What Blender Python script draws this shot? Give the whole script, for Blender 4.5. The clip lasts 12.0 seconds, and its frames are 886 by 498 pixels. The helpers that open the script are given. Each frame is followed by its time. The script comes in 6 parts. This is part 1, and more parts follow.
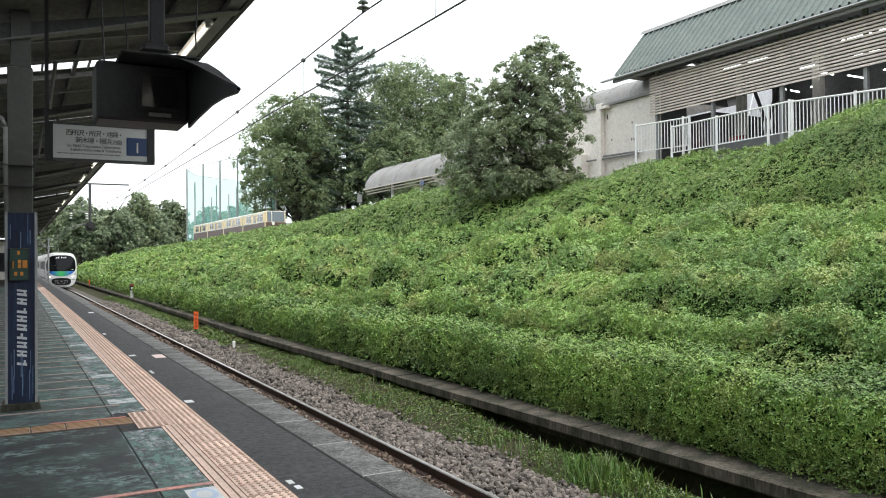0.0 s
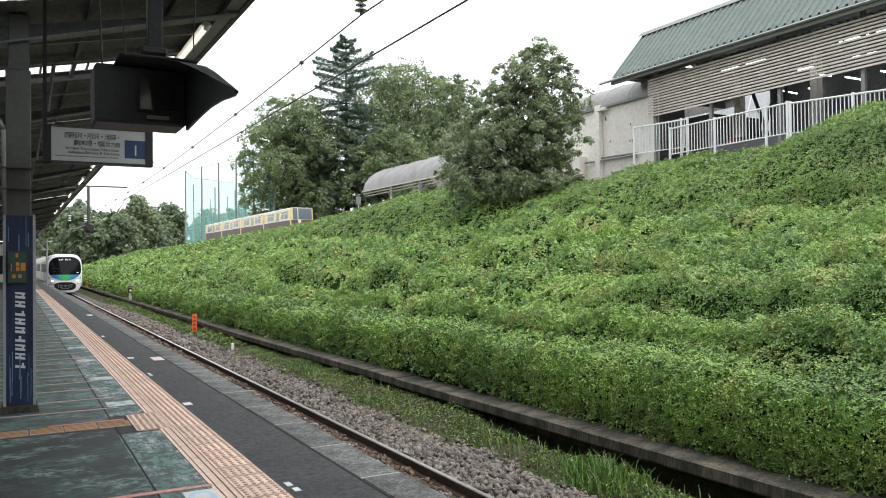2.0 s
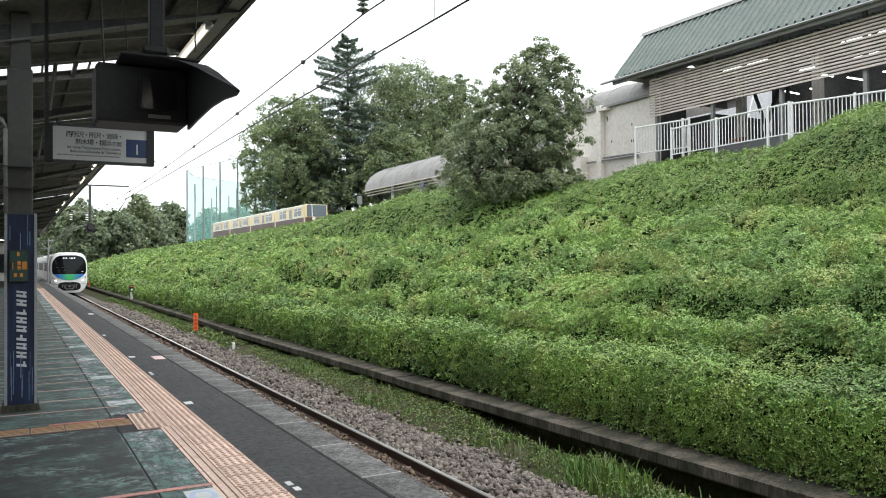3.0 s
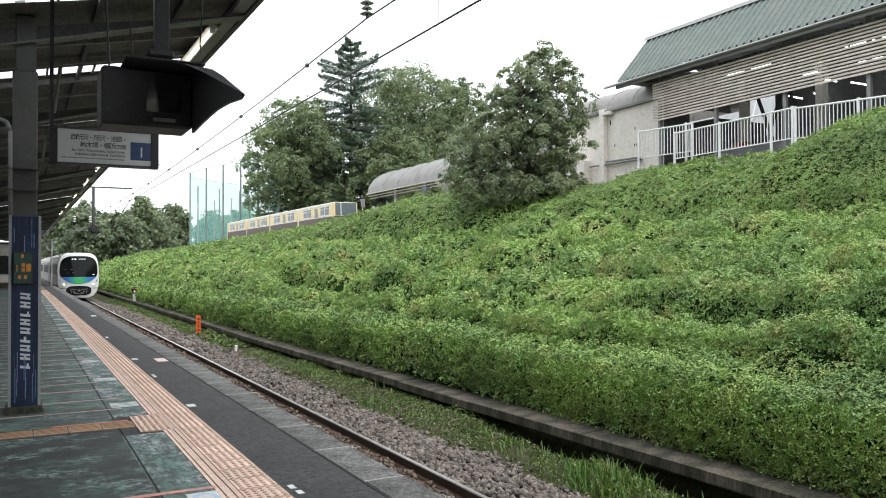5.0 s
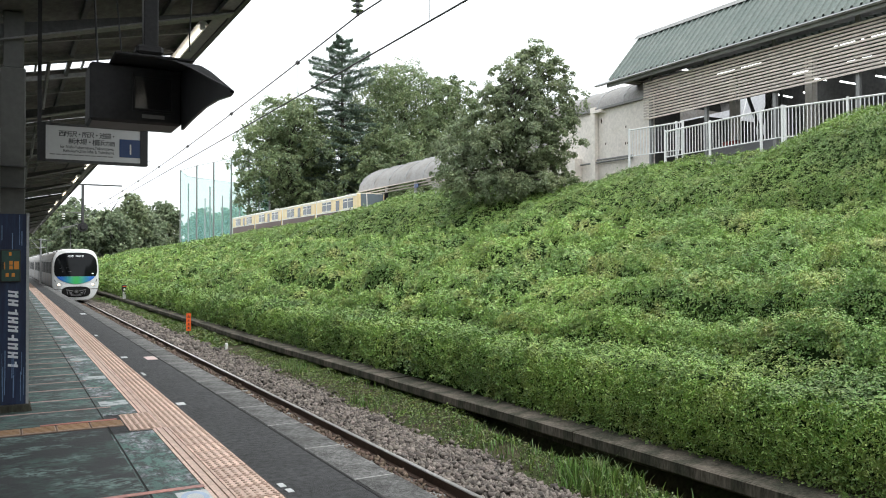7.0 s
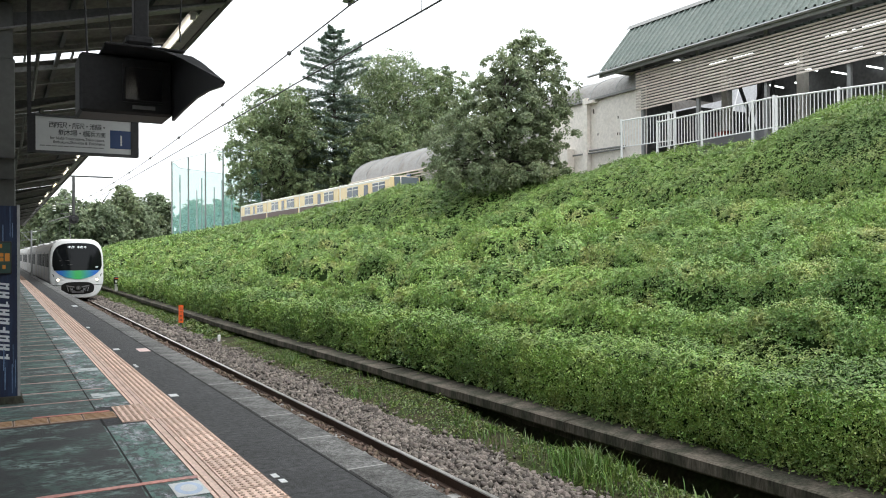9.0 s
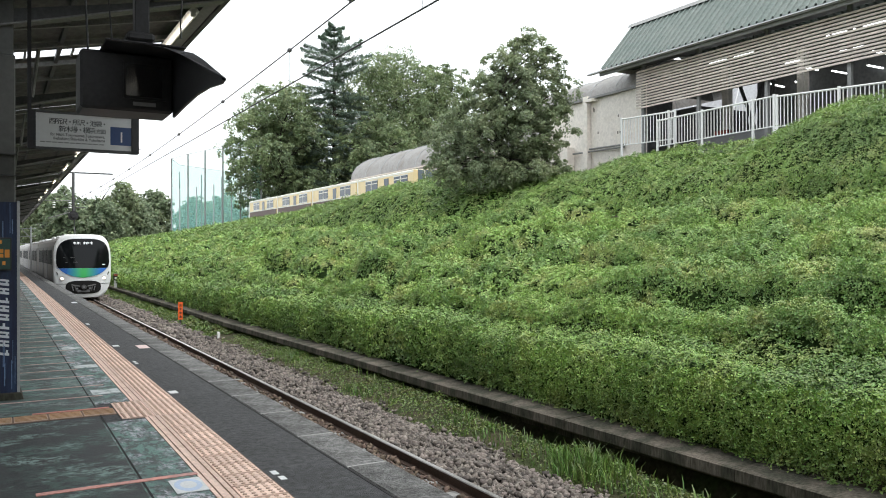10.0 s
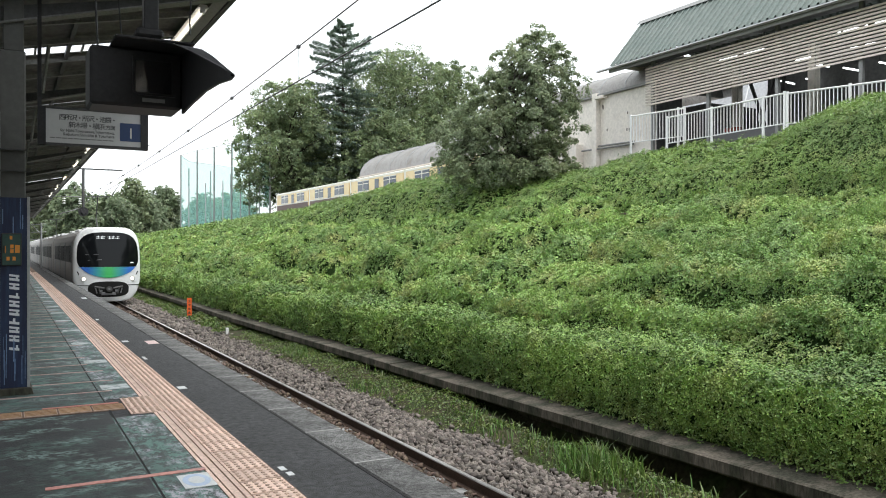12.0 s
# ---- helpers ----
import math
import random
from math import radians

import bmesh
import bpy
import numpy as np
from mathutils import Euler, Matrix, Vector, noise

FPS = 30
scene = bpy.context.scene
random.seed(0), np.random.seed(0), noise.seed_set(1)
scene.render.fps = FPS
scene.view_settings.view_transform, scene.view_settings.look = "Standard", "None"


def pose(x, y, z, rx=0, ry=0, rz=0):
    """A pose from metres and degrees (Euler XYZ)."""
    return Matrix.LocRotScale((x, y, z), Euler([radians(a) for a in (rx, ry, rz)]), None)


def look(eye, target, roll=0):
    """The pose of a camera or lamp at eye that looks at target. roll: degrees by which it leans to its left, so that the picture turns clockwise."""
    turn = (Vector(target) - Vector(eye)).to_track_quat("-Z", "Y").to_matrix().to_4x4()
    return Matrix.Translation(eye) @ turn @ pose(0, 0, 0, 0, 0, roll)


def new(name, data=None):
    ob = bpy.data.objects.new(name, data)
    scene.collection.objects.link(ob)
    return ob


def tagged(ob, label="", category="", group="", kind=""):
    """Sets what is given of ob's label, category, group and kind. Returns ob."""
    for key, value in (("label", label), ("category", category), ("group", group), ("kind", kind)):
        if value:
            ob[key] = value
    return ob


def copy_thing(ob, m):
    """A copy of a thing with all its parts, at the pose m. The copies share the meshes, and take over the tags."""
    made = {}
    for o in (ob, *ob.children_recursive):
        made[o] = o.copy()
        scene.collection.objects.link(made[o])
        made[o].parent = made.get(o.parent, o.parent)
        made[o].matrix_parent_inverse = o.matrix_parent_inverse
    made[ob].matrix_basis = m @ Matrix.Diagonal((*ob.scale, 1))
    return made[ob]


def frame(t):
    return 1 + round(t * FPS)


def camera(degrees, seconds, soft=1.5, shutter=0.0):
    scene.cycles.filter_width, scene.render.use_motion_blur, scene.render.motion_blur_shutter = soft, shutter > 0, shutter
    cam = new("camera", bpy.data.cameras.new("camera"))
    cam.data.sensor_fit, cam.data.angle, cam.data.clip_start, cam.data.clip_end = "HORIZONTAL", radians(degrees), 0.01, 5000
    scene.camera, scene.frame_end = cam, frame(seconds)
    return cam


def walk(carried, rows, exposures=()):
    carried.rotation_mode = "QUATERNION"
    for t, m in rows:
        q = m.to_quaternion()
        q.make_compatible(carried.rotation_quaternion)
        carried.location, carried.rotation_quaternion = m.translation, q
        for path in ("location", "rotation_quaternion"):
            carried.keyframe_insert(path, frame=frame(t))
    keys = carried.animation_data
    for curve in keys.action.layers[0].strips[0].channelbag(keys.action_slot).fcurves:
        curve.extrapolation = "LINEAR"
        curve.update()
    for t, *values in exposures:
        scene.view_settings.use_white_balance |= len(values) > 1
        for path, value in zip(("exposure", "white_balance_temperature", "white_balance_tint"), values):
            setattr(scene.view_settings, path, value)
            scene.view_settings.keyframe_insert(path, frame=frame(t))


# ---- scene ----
cam = camera(58.5, 12.0, soft=1.0)
PATH = [
    (0, pose(-0.002, 0.010, 1.599, 90.725, 0.493, -28.444)),
    (0.5, pose(-0.003, 0.011, 1.597, 90.703, 0.449, -28.450)),
    (1, pose(-0.001, 0.008, 1.603, 90.675, 0.423, -28.450)),
    (1.5, pose(0.001, 0.003, 1.604, 90.744, 0.533, -28.434)),
    (2, pose(-0.000, -0.002, 1.600, 90.861, 0.580, -28.531)),
    (2.5, pose(-0.002, -0.001, 1.602, 90.840, 0.490, -28.600)),
    (3, pose(0.001, -0.003, 1.600, 90.840, 0.454, -28.444)),
    (5, pose(-0.009, -0.005, 1.607, 91.068, 0.224, -28.270)),
    (5.5, pose(-0.010, -0.008, 1.605, 91.144, 0.152, -28.132)),
    (6, pose(-0.003, -0.008, 1.607, 91.194, 0.203, -28.177)),
    (6.5, pose(0.002, -0.006, 1.607, 91.076, 0.344, -28.455)),
    (7, pose(0.001, -0.001, 1.606, 90.920, 0.191, -28.898)),
    (9, pose(0.001, -0.009, 1.603, 90.270, 0.351, -29.421)),
    (9.5, pose(-0.006, -0.009, 1.599, 90.040, 0.186, -29.588)),
    (10, pose(-0.004, -0.006, 1.602, 90.118, 0.144, -29.457)),
    (10.5, pose(-0.002, -0.002, 1.600, 90.193, 0.085, -29.336)),
    (11, pose(-0.008, 0.005, 1.600, 90.169, -0.076, -29.166)),
    (11.5, pose(-0.003, -0.001, 1.598, 90.094, -0.045, -28.924)),
    (12, pose(0.000, 0.000, 1.600, 89.898, -0.025, -28.860)),
]
walk(cam, PATH)

# ---- light ----
world = bpy.data.worlds.new("overcast")
scene.world = world
world.use_nodes = True
wn, wl = world.node_tree.nodes, world.node_tree.links
sky = wn.new("ShaderNodeTexSky")
sky.sky_type, sky.sun_disc = "NISHITA", False
sky.sun_elevation, sky.sun_rotation = radians(71), radians(146)
cloud = wn.new("ShaderNodeMix")
cloud.data_type = "RGBA"
cloud.inputs[0].default_value = 0.86
cloud.inputs[7].default_value = (9.3, 9.8, 10.0, 1)
wl.new(sky.outputs[0], cloud.inputs[6])
wl.new(cloud.outputs[2], wn["Background"].inputs[0])
wn["Background"].inputs[1].default_value = 0.088
sun = new("sun", bpy.data.lights.new("sun", "SUN"))
sun.data.energy, sun.data.angle, sun.data.color = 1.5, radians(50), (1, 0.97, 0.92)
sun.matrix_world = look((0, 0, 0), (-0.2, 0.3, -1.05))
scene.view_settings.exposure = 1.14


# ---- materials ----
def mat(name, col, rough=0.6, metal=0.0, vary=0.15, scale=6.0, bump=0.0, bscale=40.0, fine=0.0, spec=0.5,
        col2=None, island=0.0, obj=0.0, trans=0.0, stretch=(1, 1, 1), edge=(0.42, 0.62)):
    """A surface: base colour varied by coarse and fine noise, with optional second colour in stains and a bump."""
    m = bpy.data.materials.new(name)
    m.use_nodes = True
    n, l = m.node_tree.nodes, m.node_tree.links
    b = n["Principled BSDF"]
    b.inputs["Roughness"].default_value, b.inputs["Metallic"].default_value = rough, metal
    b.inputs["Specular IOR Level"].default_value = spec
    tc = n.new("ShaderNodeTexCoord")
    mp = n.new("ShaderNodeMapping")
    mp.inputs["Scale"].default_value = stretch
    l.new(tc.outputs["Object"], mp.inputs[0])
    n1 = n.new("ShaderNodeTexNoise")
    n1.inputs["Scale"].default_value, n1.inputs["Detail"].default_value, n1.inputs["Roughness"].default_value = scale, 7, 0.62
    l.new(mp.outputs[0], n1.inputs["Vector"])
    base = n.new("ShaderNodeMix")
    base.data_type = "RGBA"
    base.inputs[6].default_value = (*col, 1)
    base.inputs[7].default_value = (*(col2 or [c * 0.55 for c in col]), 1)
    ramp = n.new("ShaderNodeMapRange")
    ramp.inputs[1].default_value, ramp.inputs[2].default_value = edge
    ramp.inputs[4].default_value = 1.0 if col2 else min(1, vary * 2)
    l.new(n1.outputs[0], ramp.inputs[0])
    l.new(ramp.outputs[0], base.inputs[0])
    out = base.outputs[2]
    n2 = n.new("ShaderNodeTexNoise")
    n2.inputs["Scale"].default_value, n2.inputs["Detail"].default_value = scale * 9, 4
    l.new(mp.outputs[0], n2.inputs["Vector"])
    hsv = n.new("ShaderNodeHueSaturation")
    val = n.new("ShaderNodeMapRange")
    val.inputs[3].default_value, val.inputs[4].default_value = 1 - vary - fine, 1 + vary + fine
    val.inputs[1].default_value, val.inputs[2].default_value = 0.3, 0.7
    l.new(n2.outputs[0], val.inputs[0])
    l.new(val.outputs[0], hsv.inputs["Value"])
    l.new(out, hsv.inputs["Color"])
    out = hsv.outputs[0]
    for amount, node, sock in ((island, "ShaderNodeNewGeometry", "Random Per Island"), (obj, "ShaderNodeObjectInfo", "Random")):
        if amount:
            g = n.new(node)
            r = n.new("ShaderNodeMapRange")
            r.inputs[3].default_value, r.inputs[4].default_value = 1 - amount, 1 + amount
            l.new(g.outputs[sock], r.inputs[0])
            h = n.new("ShaderNodeHueSaturation")
            l.new(r.outputs[0], h.inputs["Value"])
            l.new(out, h.inputs["Color"])
            out = h.outputs[0]
            if island:
                r2 = n.new("ShaderNodeMapRange")
                r2.inputs[3].default_value, r2.inputs[4].default_value = 0.475, 0.52
                w = n.new("ShaderNodeTexWhiteNoise")
                w.noise_dimensions = "1D"
                l.new(g.outputs[sock], w.inputs["W"])
                l.new(w.outputs[0], r2.inputs[0])
                l.new(r2.outputs[0], h.inputs["Hue"])
    l.new(out, b.inputs["Base Color"])
    if bump:
        n3 = n.new("ShaderNodeTexNoise")
        n3.inputs["Scale"].default_value, n3.inputs["Detail"].default_value = bscale, 6
        l.new(mp.outputs[0], n3.inputs["Vector"])
        bp = n.new("ShaderNodeBump")
        bp.inputs["Strength"].default_value, bp.inputs["Distance"].default_value = bump, 0.02
        l.new(n3.outputs[0], bp.inputs["Height"])
        l.new(bp.outputs[0], b.inputs["Normal"])
    if trans:
        t = n.new("ShaderNodeBsdfTranslucent")
        l.new(out, t.inputs[0])
        x = n.new("ShaderNodeMixShader")
        x.inputs[0].default_value = trans
        l.new(b.outputs[0], x.inputs[1])
        l.new(t.outputs[0], x.inputs[2])
        l.new(x.outputs[0], n["Material Output"].inputs[0])
    return m


def glow(name, col, power):
    m = bpy.data.materials.new(name)
    m.use_nodes = True
    b = m.node_tree.nodes["Principled BSDF"]
    b.inputs["Base Color"].default_value = (*col, 1)
    b.inputs["Emission Color"].default_value, b.inputs["Emission Strength"].default_value = (*col, 1), power
    return m


def leaf_mat(name, a, b, c, scale=0.5, rough=0.38, trans=0.22):
    """Leaves: three greens mixed by two scales of noise, each leaf a little different."""
    m = mat(name, a, rough, vary=0.12, scale=scale, col2=b, island=0.42, trans=trans, edge=(0.4, 0.6))
    n, l = m.node_tree.nodes, m.node_tree.links
    base = next(x for x in n if x.type == "MIX")
    tc = next(x for x in n if x.type == "TEX_COORD")
    n4 = n.new("ShaderNodeTexNoise")
    n4.inputs["Scale"].default_value, n4.inputs["Detail"].default_value = scale * 3.3, 3
    l.new(tc.outputs["Object"], n4.inputs["Vector"])
    r = n.new("ShaderNodeMapRange")
    r.inputs[1].default_value, r.inputs[2].default_value, r.inputs[4].default_value = 0.52, 0.68, 0.8
    l.new(n4.outputs[0], r.inputs[0])
    x = n.new("ShaderNodeMix")
    x.data_type = "RGBA"
    l.new(r.outputs[0], x.inputs[0])
    l.new(base.outputs[2], x.inputs[6])
    x.inputs[7].default_value = (*c, 1)
    for k in n:
        if k.type == "HUE_SAT" and k.inputs["Color"].is_linked and k.inputs["Color"].links[0].from_node == base:
            l.new(x.outputs[2], k.inputs["Color"])
    return m


ASPHALT = mat("asphalt", (0.042, 0.043, 0.046), 0.8, vary=0.28, scale=2.0, bump=0.6, bscale=140, fine=0.3)


def worn_paint(name, ground, paint, pale, cover, stretch=(1, 1, 1)):
    """Flaking platform paint: coarse areas of cover, broken by fine streaky flecks, with a second paler coat left in places."""
    m = bpy.data.materials.new(name)
    m.use_nodes = True
    n, l = m.node_tree.nodes, m.node_tree.links
    b = n["Principled BSDF"]
    tc, mp = n.new("ShaderNodeTexCoord"), n.new("ShaderNodeMapping")
    mp.inputs["Scale"].default_value = stretch
    l.new(tc.outputs["Object"], mp.inputs[0])

    def noise(scale, detail, rough, lo, hi, shift):
        off = n.new("ShaderNodeMapping")
        off.inputs["Location"].default_value = (shift, shift * 1.7, 0)
        l.new(mp.outputs[0], off.inputs[0])
        t, r = n.new("ShaderNodeTexNoise"), n.new("ShaderNodeMapRange")
        t.inputs["Scale"].default_value, t.inputs["Detail"].default_value, t.inputs["Roughness"].default_value = scale, detail, rough
        l.new(off.outputs[0], t.inputs["Vector"])
        r.inputs[1].default_value, r.inputs[2].default_value = lo, hi
        l.new(t.outputs[0], r.inputs[0])
        return r.outputs[0]

    def times(p, q):
        x = n.new("ShaderNodeMath")
        x.operation = "MULTIPLY"
        l.new(p, x.inputs[0]); l.new(q, x.inputs[1])
        return x.outputs[0]

    def over(fac, lower, upper):
        x = n.new("ShaderNodeMix")
        x.data_type = "RGBA"
        l.new(fac, x.inputs[0])
        if isinstance(lower, tuple):
            x.inputs[6].default_value = (*lower, 1)
        else:
            l.new(lower, x.inputs[6])
        x.inputs[7].default_value = (*upper, 1)
        return x.outputs[2]
    areas, flecks = noise(1.3, 5, 0.6, 0.62 - cover, 0.8 - cover, 3.0), noise(8, 10, 0.76, 0.46, 0.54, 7.0)
    colour = over(times(areas, flecks), ground, paint)
    colour = over(times(noise(2.3, 5, 0.65, 0.49, 0.6, 11.0), noise(14, 9, 0.78, 0.47, 0.54, 5.0)), colour, pale)
    colour = over(noise(3.1, 6, 0.7, 0.6, 0.8, 19.0), colour, tuple(c * 0.6 for c in ground))
    l.new(colour, b.inputs["Base Color"])
    b.inputs["Roughness"].default_value = 0.62
    bp = n.new("ShaderNodeBump")
    bp.inputs["Strength"].default_value, bp.inputs["Distance"].default_value = 0.35, 0.01
    l.new(noise(90, 5, 0.6, 0.2, 0.8, 0.0), bp.inputs["Height"])
    l.new(bp.outputs[0], b.inputs["Normal"])
    return m


# Flaking paint on asphalt; canopy shade is put into the near area's darker ground.
WORN_GREEN_SHADE = worn_paint("worn green paint on shade-darkened asphalt", (0.016, 0.018, 0.019), (0.05, 0.098, 0.083), (0.17, 0.25, 0.225), 0.16, (0.8, 1.2, 1))
WORN_MORE = worn_paint("patchy green walkway paint", (0.034, 0.038, 0.038), (0.075, 0.155, 0.13), (0.24, 0.3, 0.285), 0.25, (0.6, 1.2, 1))
WORN_BAND = worn_paint("worn pale green and lilac paint", (0.04, 0.05, 0.05), (0.1, 0.2, 0.17), (0.44, 0.43, 0.48), 0.28, (1.4, 0.8, 1))
NEAR_RED = mat("scuffed salmon line paint", (0.56, 0.27, 0.23), 0.7, vary=0.2, scale=4, col2=(0.4, 0.24, 0.22), edge=(0.5, 0.64))
FADED_RED = mat("faded pinkish line paint", (0.52, 0.35, 0.32), 0.75, vary=0.2, scale=5, col2=(0.22, 0.16, 0.15), edge=(0.53, 0.68))
CONCRETE = mat("grey concrete", (0.21, 0.21, 0.205), 0.9, vary=0.25, scale=1.5, bump=0.4, bscale=50, fine=0.08)
COPING = mat("weathered coping concrete", (0.135, 0.135, 0.134), 0.85, vary=0.35, scale=3.4, bump=0.9, bscale=55, obj=0.22, col2=(0.055, 0.055, 0.053), edge=(0.42, 0.6), fine=0.2)
OLD_CONCRETE = mat("dark mossy concrete", (0.118, 0.103, 0.085), 0.95, spec=0.2, vary=0.3, scale=2.2, bump=0.6, bscale=30,
                   col2=(0.05, 0.05, 0.038), edge=(0.4, 0.6), stretch=(1, 1.6, 0.35), fine=0.12)
TACTILE = mat("tan tactile tile", (0.72, 0.54, 0.455), 0.75, vary=0.16, scale=4, bump=0.15, bscale=70, obj=0.14, col2=(0.58, 0.42, 0.34), edge=(0.5, 0.66))
JOINT = mat("dirty brown tile joint", (0.2, 0.13, 0.09), 0.9, vary=0.25, scale=6)
GRIME = mat("dark worn tactile stud", (0.48, 0.35, 0.275), 0.8, vary=0.25, scale=6)
MORTAR = mat("pale joint mortar", (0.36, 0.36, 0.35), 0.9, vary=0.15, scale=8)
TACTILE_OLD = mat("worn brown tactile tile", (0.36, 0.22, 0.12), 0.75, vary=0.15, scale=5, bump=0.2, obj=0.15)
RED_PAINT = mat("worn red line paint", (0.5, 0.2, 0.16), 0.75, vary=0.2, scale=8, col2=(0.3, 0.16, 0.13), edge=(0.5, 0.62))
WHITE_PAINT = mat("worn white paint", (0.62, 0.64, 0.65), 0.7, vary=0.1, scale=9)
PINK_PAINT = mat("faded pink paint", (0.65, 0.5, 0.48), 0.7, vary=0.1, scale=9)
BLUE_STICKER = mat("pale blue sticker", (0.42, 0.52, 0.68), 0.5, vary=0.1, scale=9)
BALLAST = mat("ballast bed", (0.085, 0.072, 0.062), 0.95, vary=0.35, scale=9, bump=1.0, bscale=25, fine=0.2)
STONE = mat("ballast stone", (0.13, 0.112, 0.099), 0.9, vary=0.15, scale=8, island=0.7, bump=0.3, bscale=40)
RUSTY_STONE = mat("rust-stained ballast stone", (0.11, 0.08, 0.06), 0.95, vary=0.2, scale=8, island=0.45)
PATCH = mat("faded white paint patch", (0.5, 0.53, 0.54), 0.7, vary=0.15, scale=7, col2=(0.2, 0.25, 0.24), edge=(0.5, 0.58))
RUST = mat("rusted rail side", (0.075, 0.045, 0.032), 0.85, vary=0.25, scale=10, bump=0.3)
RAILTOP = mat("polished rail head", (0.5, 0.47, 0.45), 0.28, 0.9, vary=0.08, scale=4)
SOIL = mat("dark soil", (0.055, 0.05, 0.032), 1.0, spec=0.1, vary=0.3, scale=2, bump=0.8, bscale=12, col2=(0.04, 0.052, 0.022), edge=(0.45, 0.6))
# Near-black green for the undersheet: shade between leaves is put into its colour.
UNDER_SHADE = mat("painted shade under foliage", (0.02, 0.036, 0.012), 1.0, spec=0.0, vary=0.3, scale=3, bump=0.6, bscale=20)
WHITE_STEEL = mat("white painted steel", (0.78, 0.78, 0.77), 0.45, vary=0.05, scale=5)
GREY_STEEL = mat("grey painted steel", (0.24, 0.24, 0.235), 0.55, vary=0.12, scale=2.5)
DARK_STEEL = mat("dark weathered steel", (0.07, 0.07, 0.07), 0.6, vary=0.2, scale=3)
BLACK_BOX = mat("black painted casing", (0.032, 0.031, 0.033), 0.5, vary=0.2, scale=4, spec=0.4)
CANOPY_STEEL = mat("dull canopy steel", (0.2, 0.195, 0.19), 0.6, vary=0.2, scale=3)
DECK = mat("dusty steel roof decking", (0.125, 0.118, 0.11), 0.65, vary=0.2, scale=1.4, fine=0.08)
SIGN_WHITE = mat("sign face white", (0.62, 0.62, 0.61), 0.35, vary=0.03, scale=3)
SIGN_BLUE = mat("sign face blue", (0.018, 0.05, 0.15), 0.35, vary=0.05, scale=3)
SIGN_INK = mat("sign lettering black", (0.02, 0.02, 0.022), 0.5, vary=0.0)
TUBE = glow("fluorescent tube", (1.0, 0.93, 0.78), 0.9)
TUBE_COLD = glow("lit fluorescent tube", (0.95, 1.0, 1.0), 2.2)
LEAF_HEDGE = leaf_mat("hedge leaves", (0.115, 0.205, 0.05), (0.185, 0.305, 0.065), (0.24, 0.31, 0.085), 0.45, 0.46, 0.06)
LEAF_BRIGHT = leaf_mat("bright shrub leaves", (0.16, 0.275, 0.075), (0.26, 0.4, 0.1), (0.34, 0.36, 0.12), 0.4, 0.48, 0.14)
LEAF_CLIPPED = leaf_mat("clipped bush leaves", (0.135, 0.225, 0.06), (0.205, 0.325, 0.078), (0.235, 0.29, 0.09), 0.5, 0.45, 0.15)
# Greens of the next three are lightened: haze is put into the leaf colour.
LEAF_OAK = leaf_mat("haze-lightened oak leaves", (0.18, 0.24, 0.135), (0.24, 0.31, 0.15), (0.28, 0.32, 0.17), 0.3, 0.5, 0.5)
LEAF_CEDAR = leaf_mat("haze-lightened cedar needles", (0.15, 0.21, 0.17), (0.18, 0.245, 0.185), (0.21, 0.265, 0.19), 0.3, 0.5, 0.35)
LEAF_GREY = leaf_mat("haze-lightened grey-green leaves", (0.22, 0.27, 0.165), (0.26, 0.315, 0.17), (0.28, 0.315, 0.185), 0.35, 0.5, 0.55)
# Haze over the far wood is put into this paler leaf colour.
LEAF_HAZED = leaf_mat("woodland leaves paled for haze", (0.2, 0.255, 0.16), (0.23, 0.29, 0.17), (0.27, 0.31, 0.19), 0.2, 0.5, 0.45)
LEAF_WEED = leaf_mat("weed leaves", (0.09, 0.14, 0.035), (0.13, 0.2, 0.045), (0.17, 0.16, 0.07), 1.2)
GRASS = leaf_mat("grass blades", (0.08, 0.16, 0.035), (0.12, 0.21, 0.045), (0.17, 0.2, 0.07), 1.5)
BARK = mat("bark", (0.05, 0.042, 0.035), 0.95, vary=0.3, scale=6, bump=0.8, bscale=18, stretch=(1, 1, 0.3))


# ---- building blocks ----
def mesh_ob(name, bm, material, parent=None, smooth=False, bevel=0.0):
    if bevel:
        bmesh.ops.bevel(bm, geom=list(bm.edges), offset=bevel, segments=1, affect="EDGES", profile=0.5)
    me = bpy.data.meshes.new(name)
    bm.to_mesh(me)
    bm.free()
    for m in material if isinstance(material, (list, tuple)) else [material]:
        me.materials.append(m)
    if smooth:
        me.polygons.foreach_set("use_smooth", [True] * len(me.polygons))
    ob = new(name, me)
    ob.parent = parent
    return ob


def part(name, bm, material, parent, label="", smooth=False, bevel=0.0):
    ob = mesh_ob(name, bm, material, parent, smooth, bevel)
    return tagged(ob, label) if label else ob


def box(x0, x1, y0, y1, z0, z1, bm=None):
    bm = bm or bmesh.new()
    v = [bm.verts.new(p) for p in ((x0, y0, z0), (x1, y0, z0), (x1, y1, z0), (x0, y1, z0),
                                   (x0, y0, z1), (x1, y0, z1), (x1, y1, z1), (x0, y1, z1))]
    for f in ((3, 2, 1, 0), (4, 5, 6, 7), (0, 1, 5, 4), (1, 2, 6, 5), (2, 3, 7, 6), (3, 0, 4, 7)):
        bm.faces.new([v[i] for i in f])
    return bm


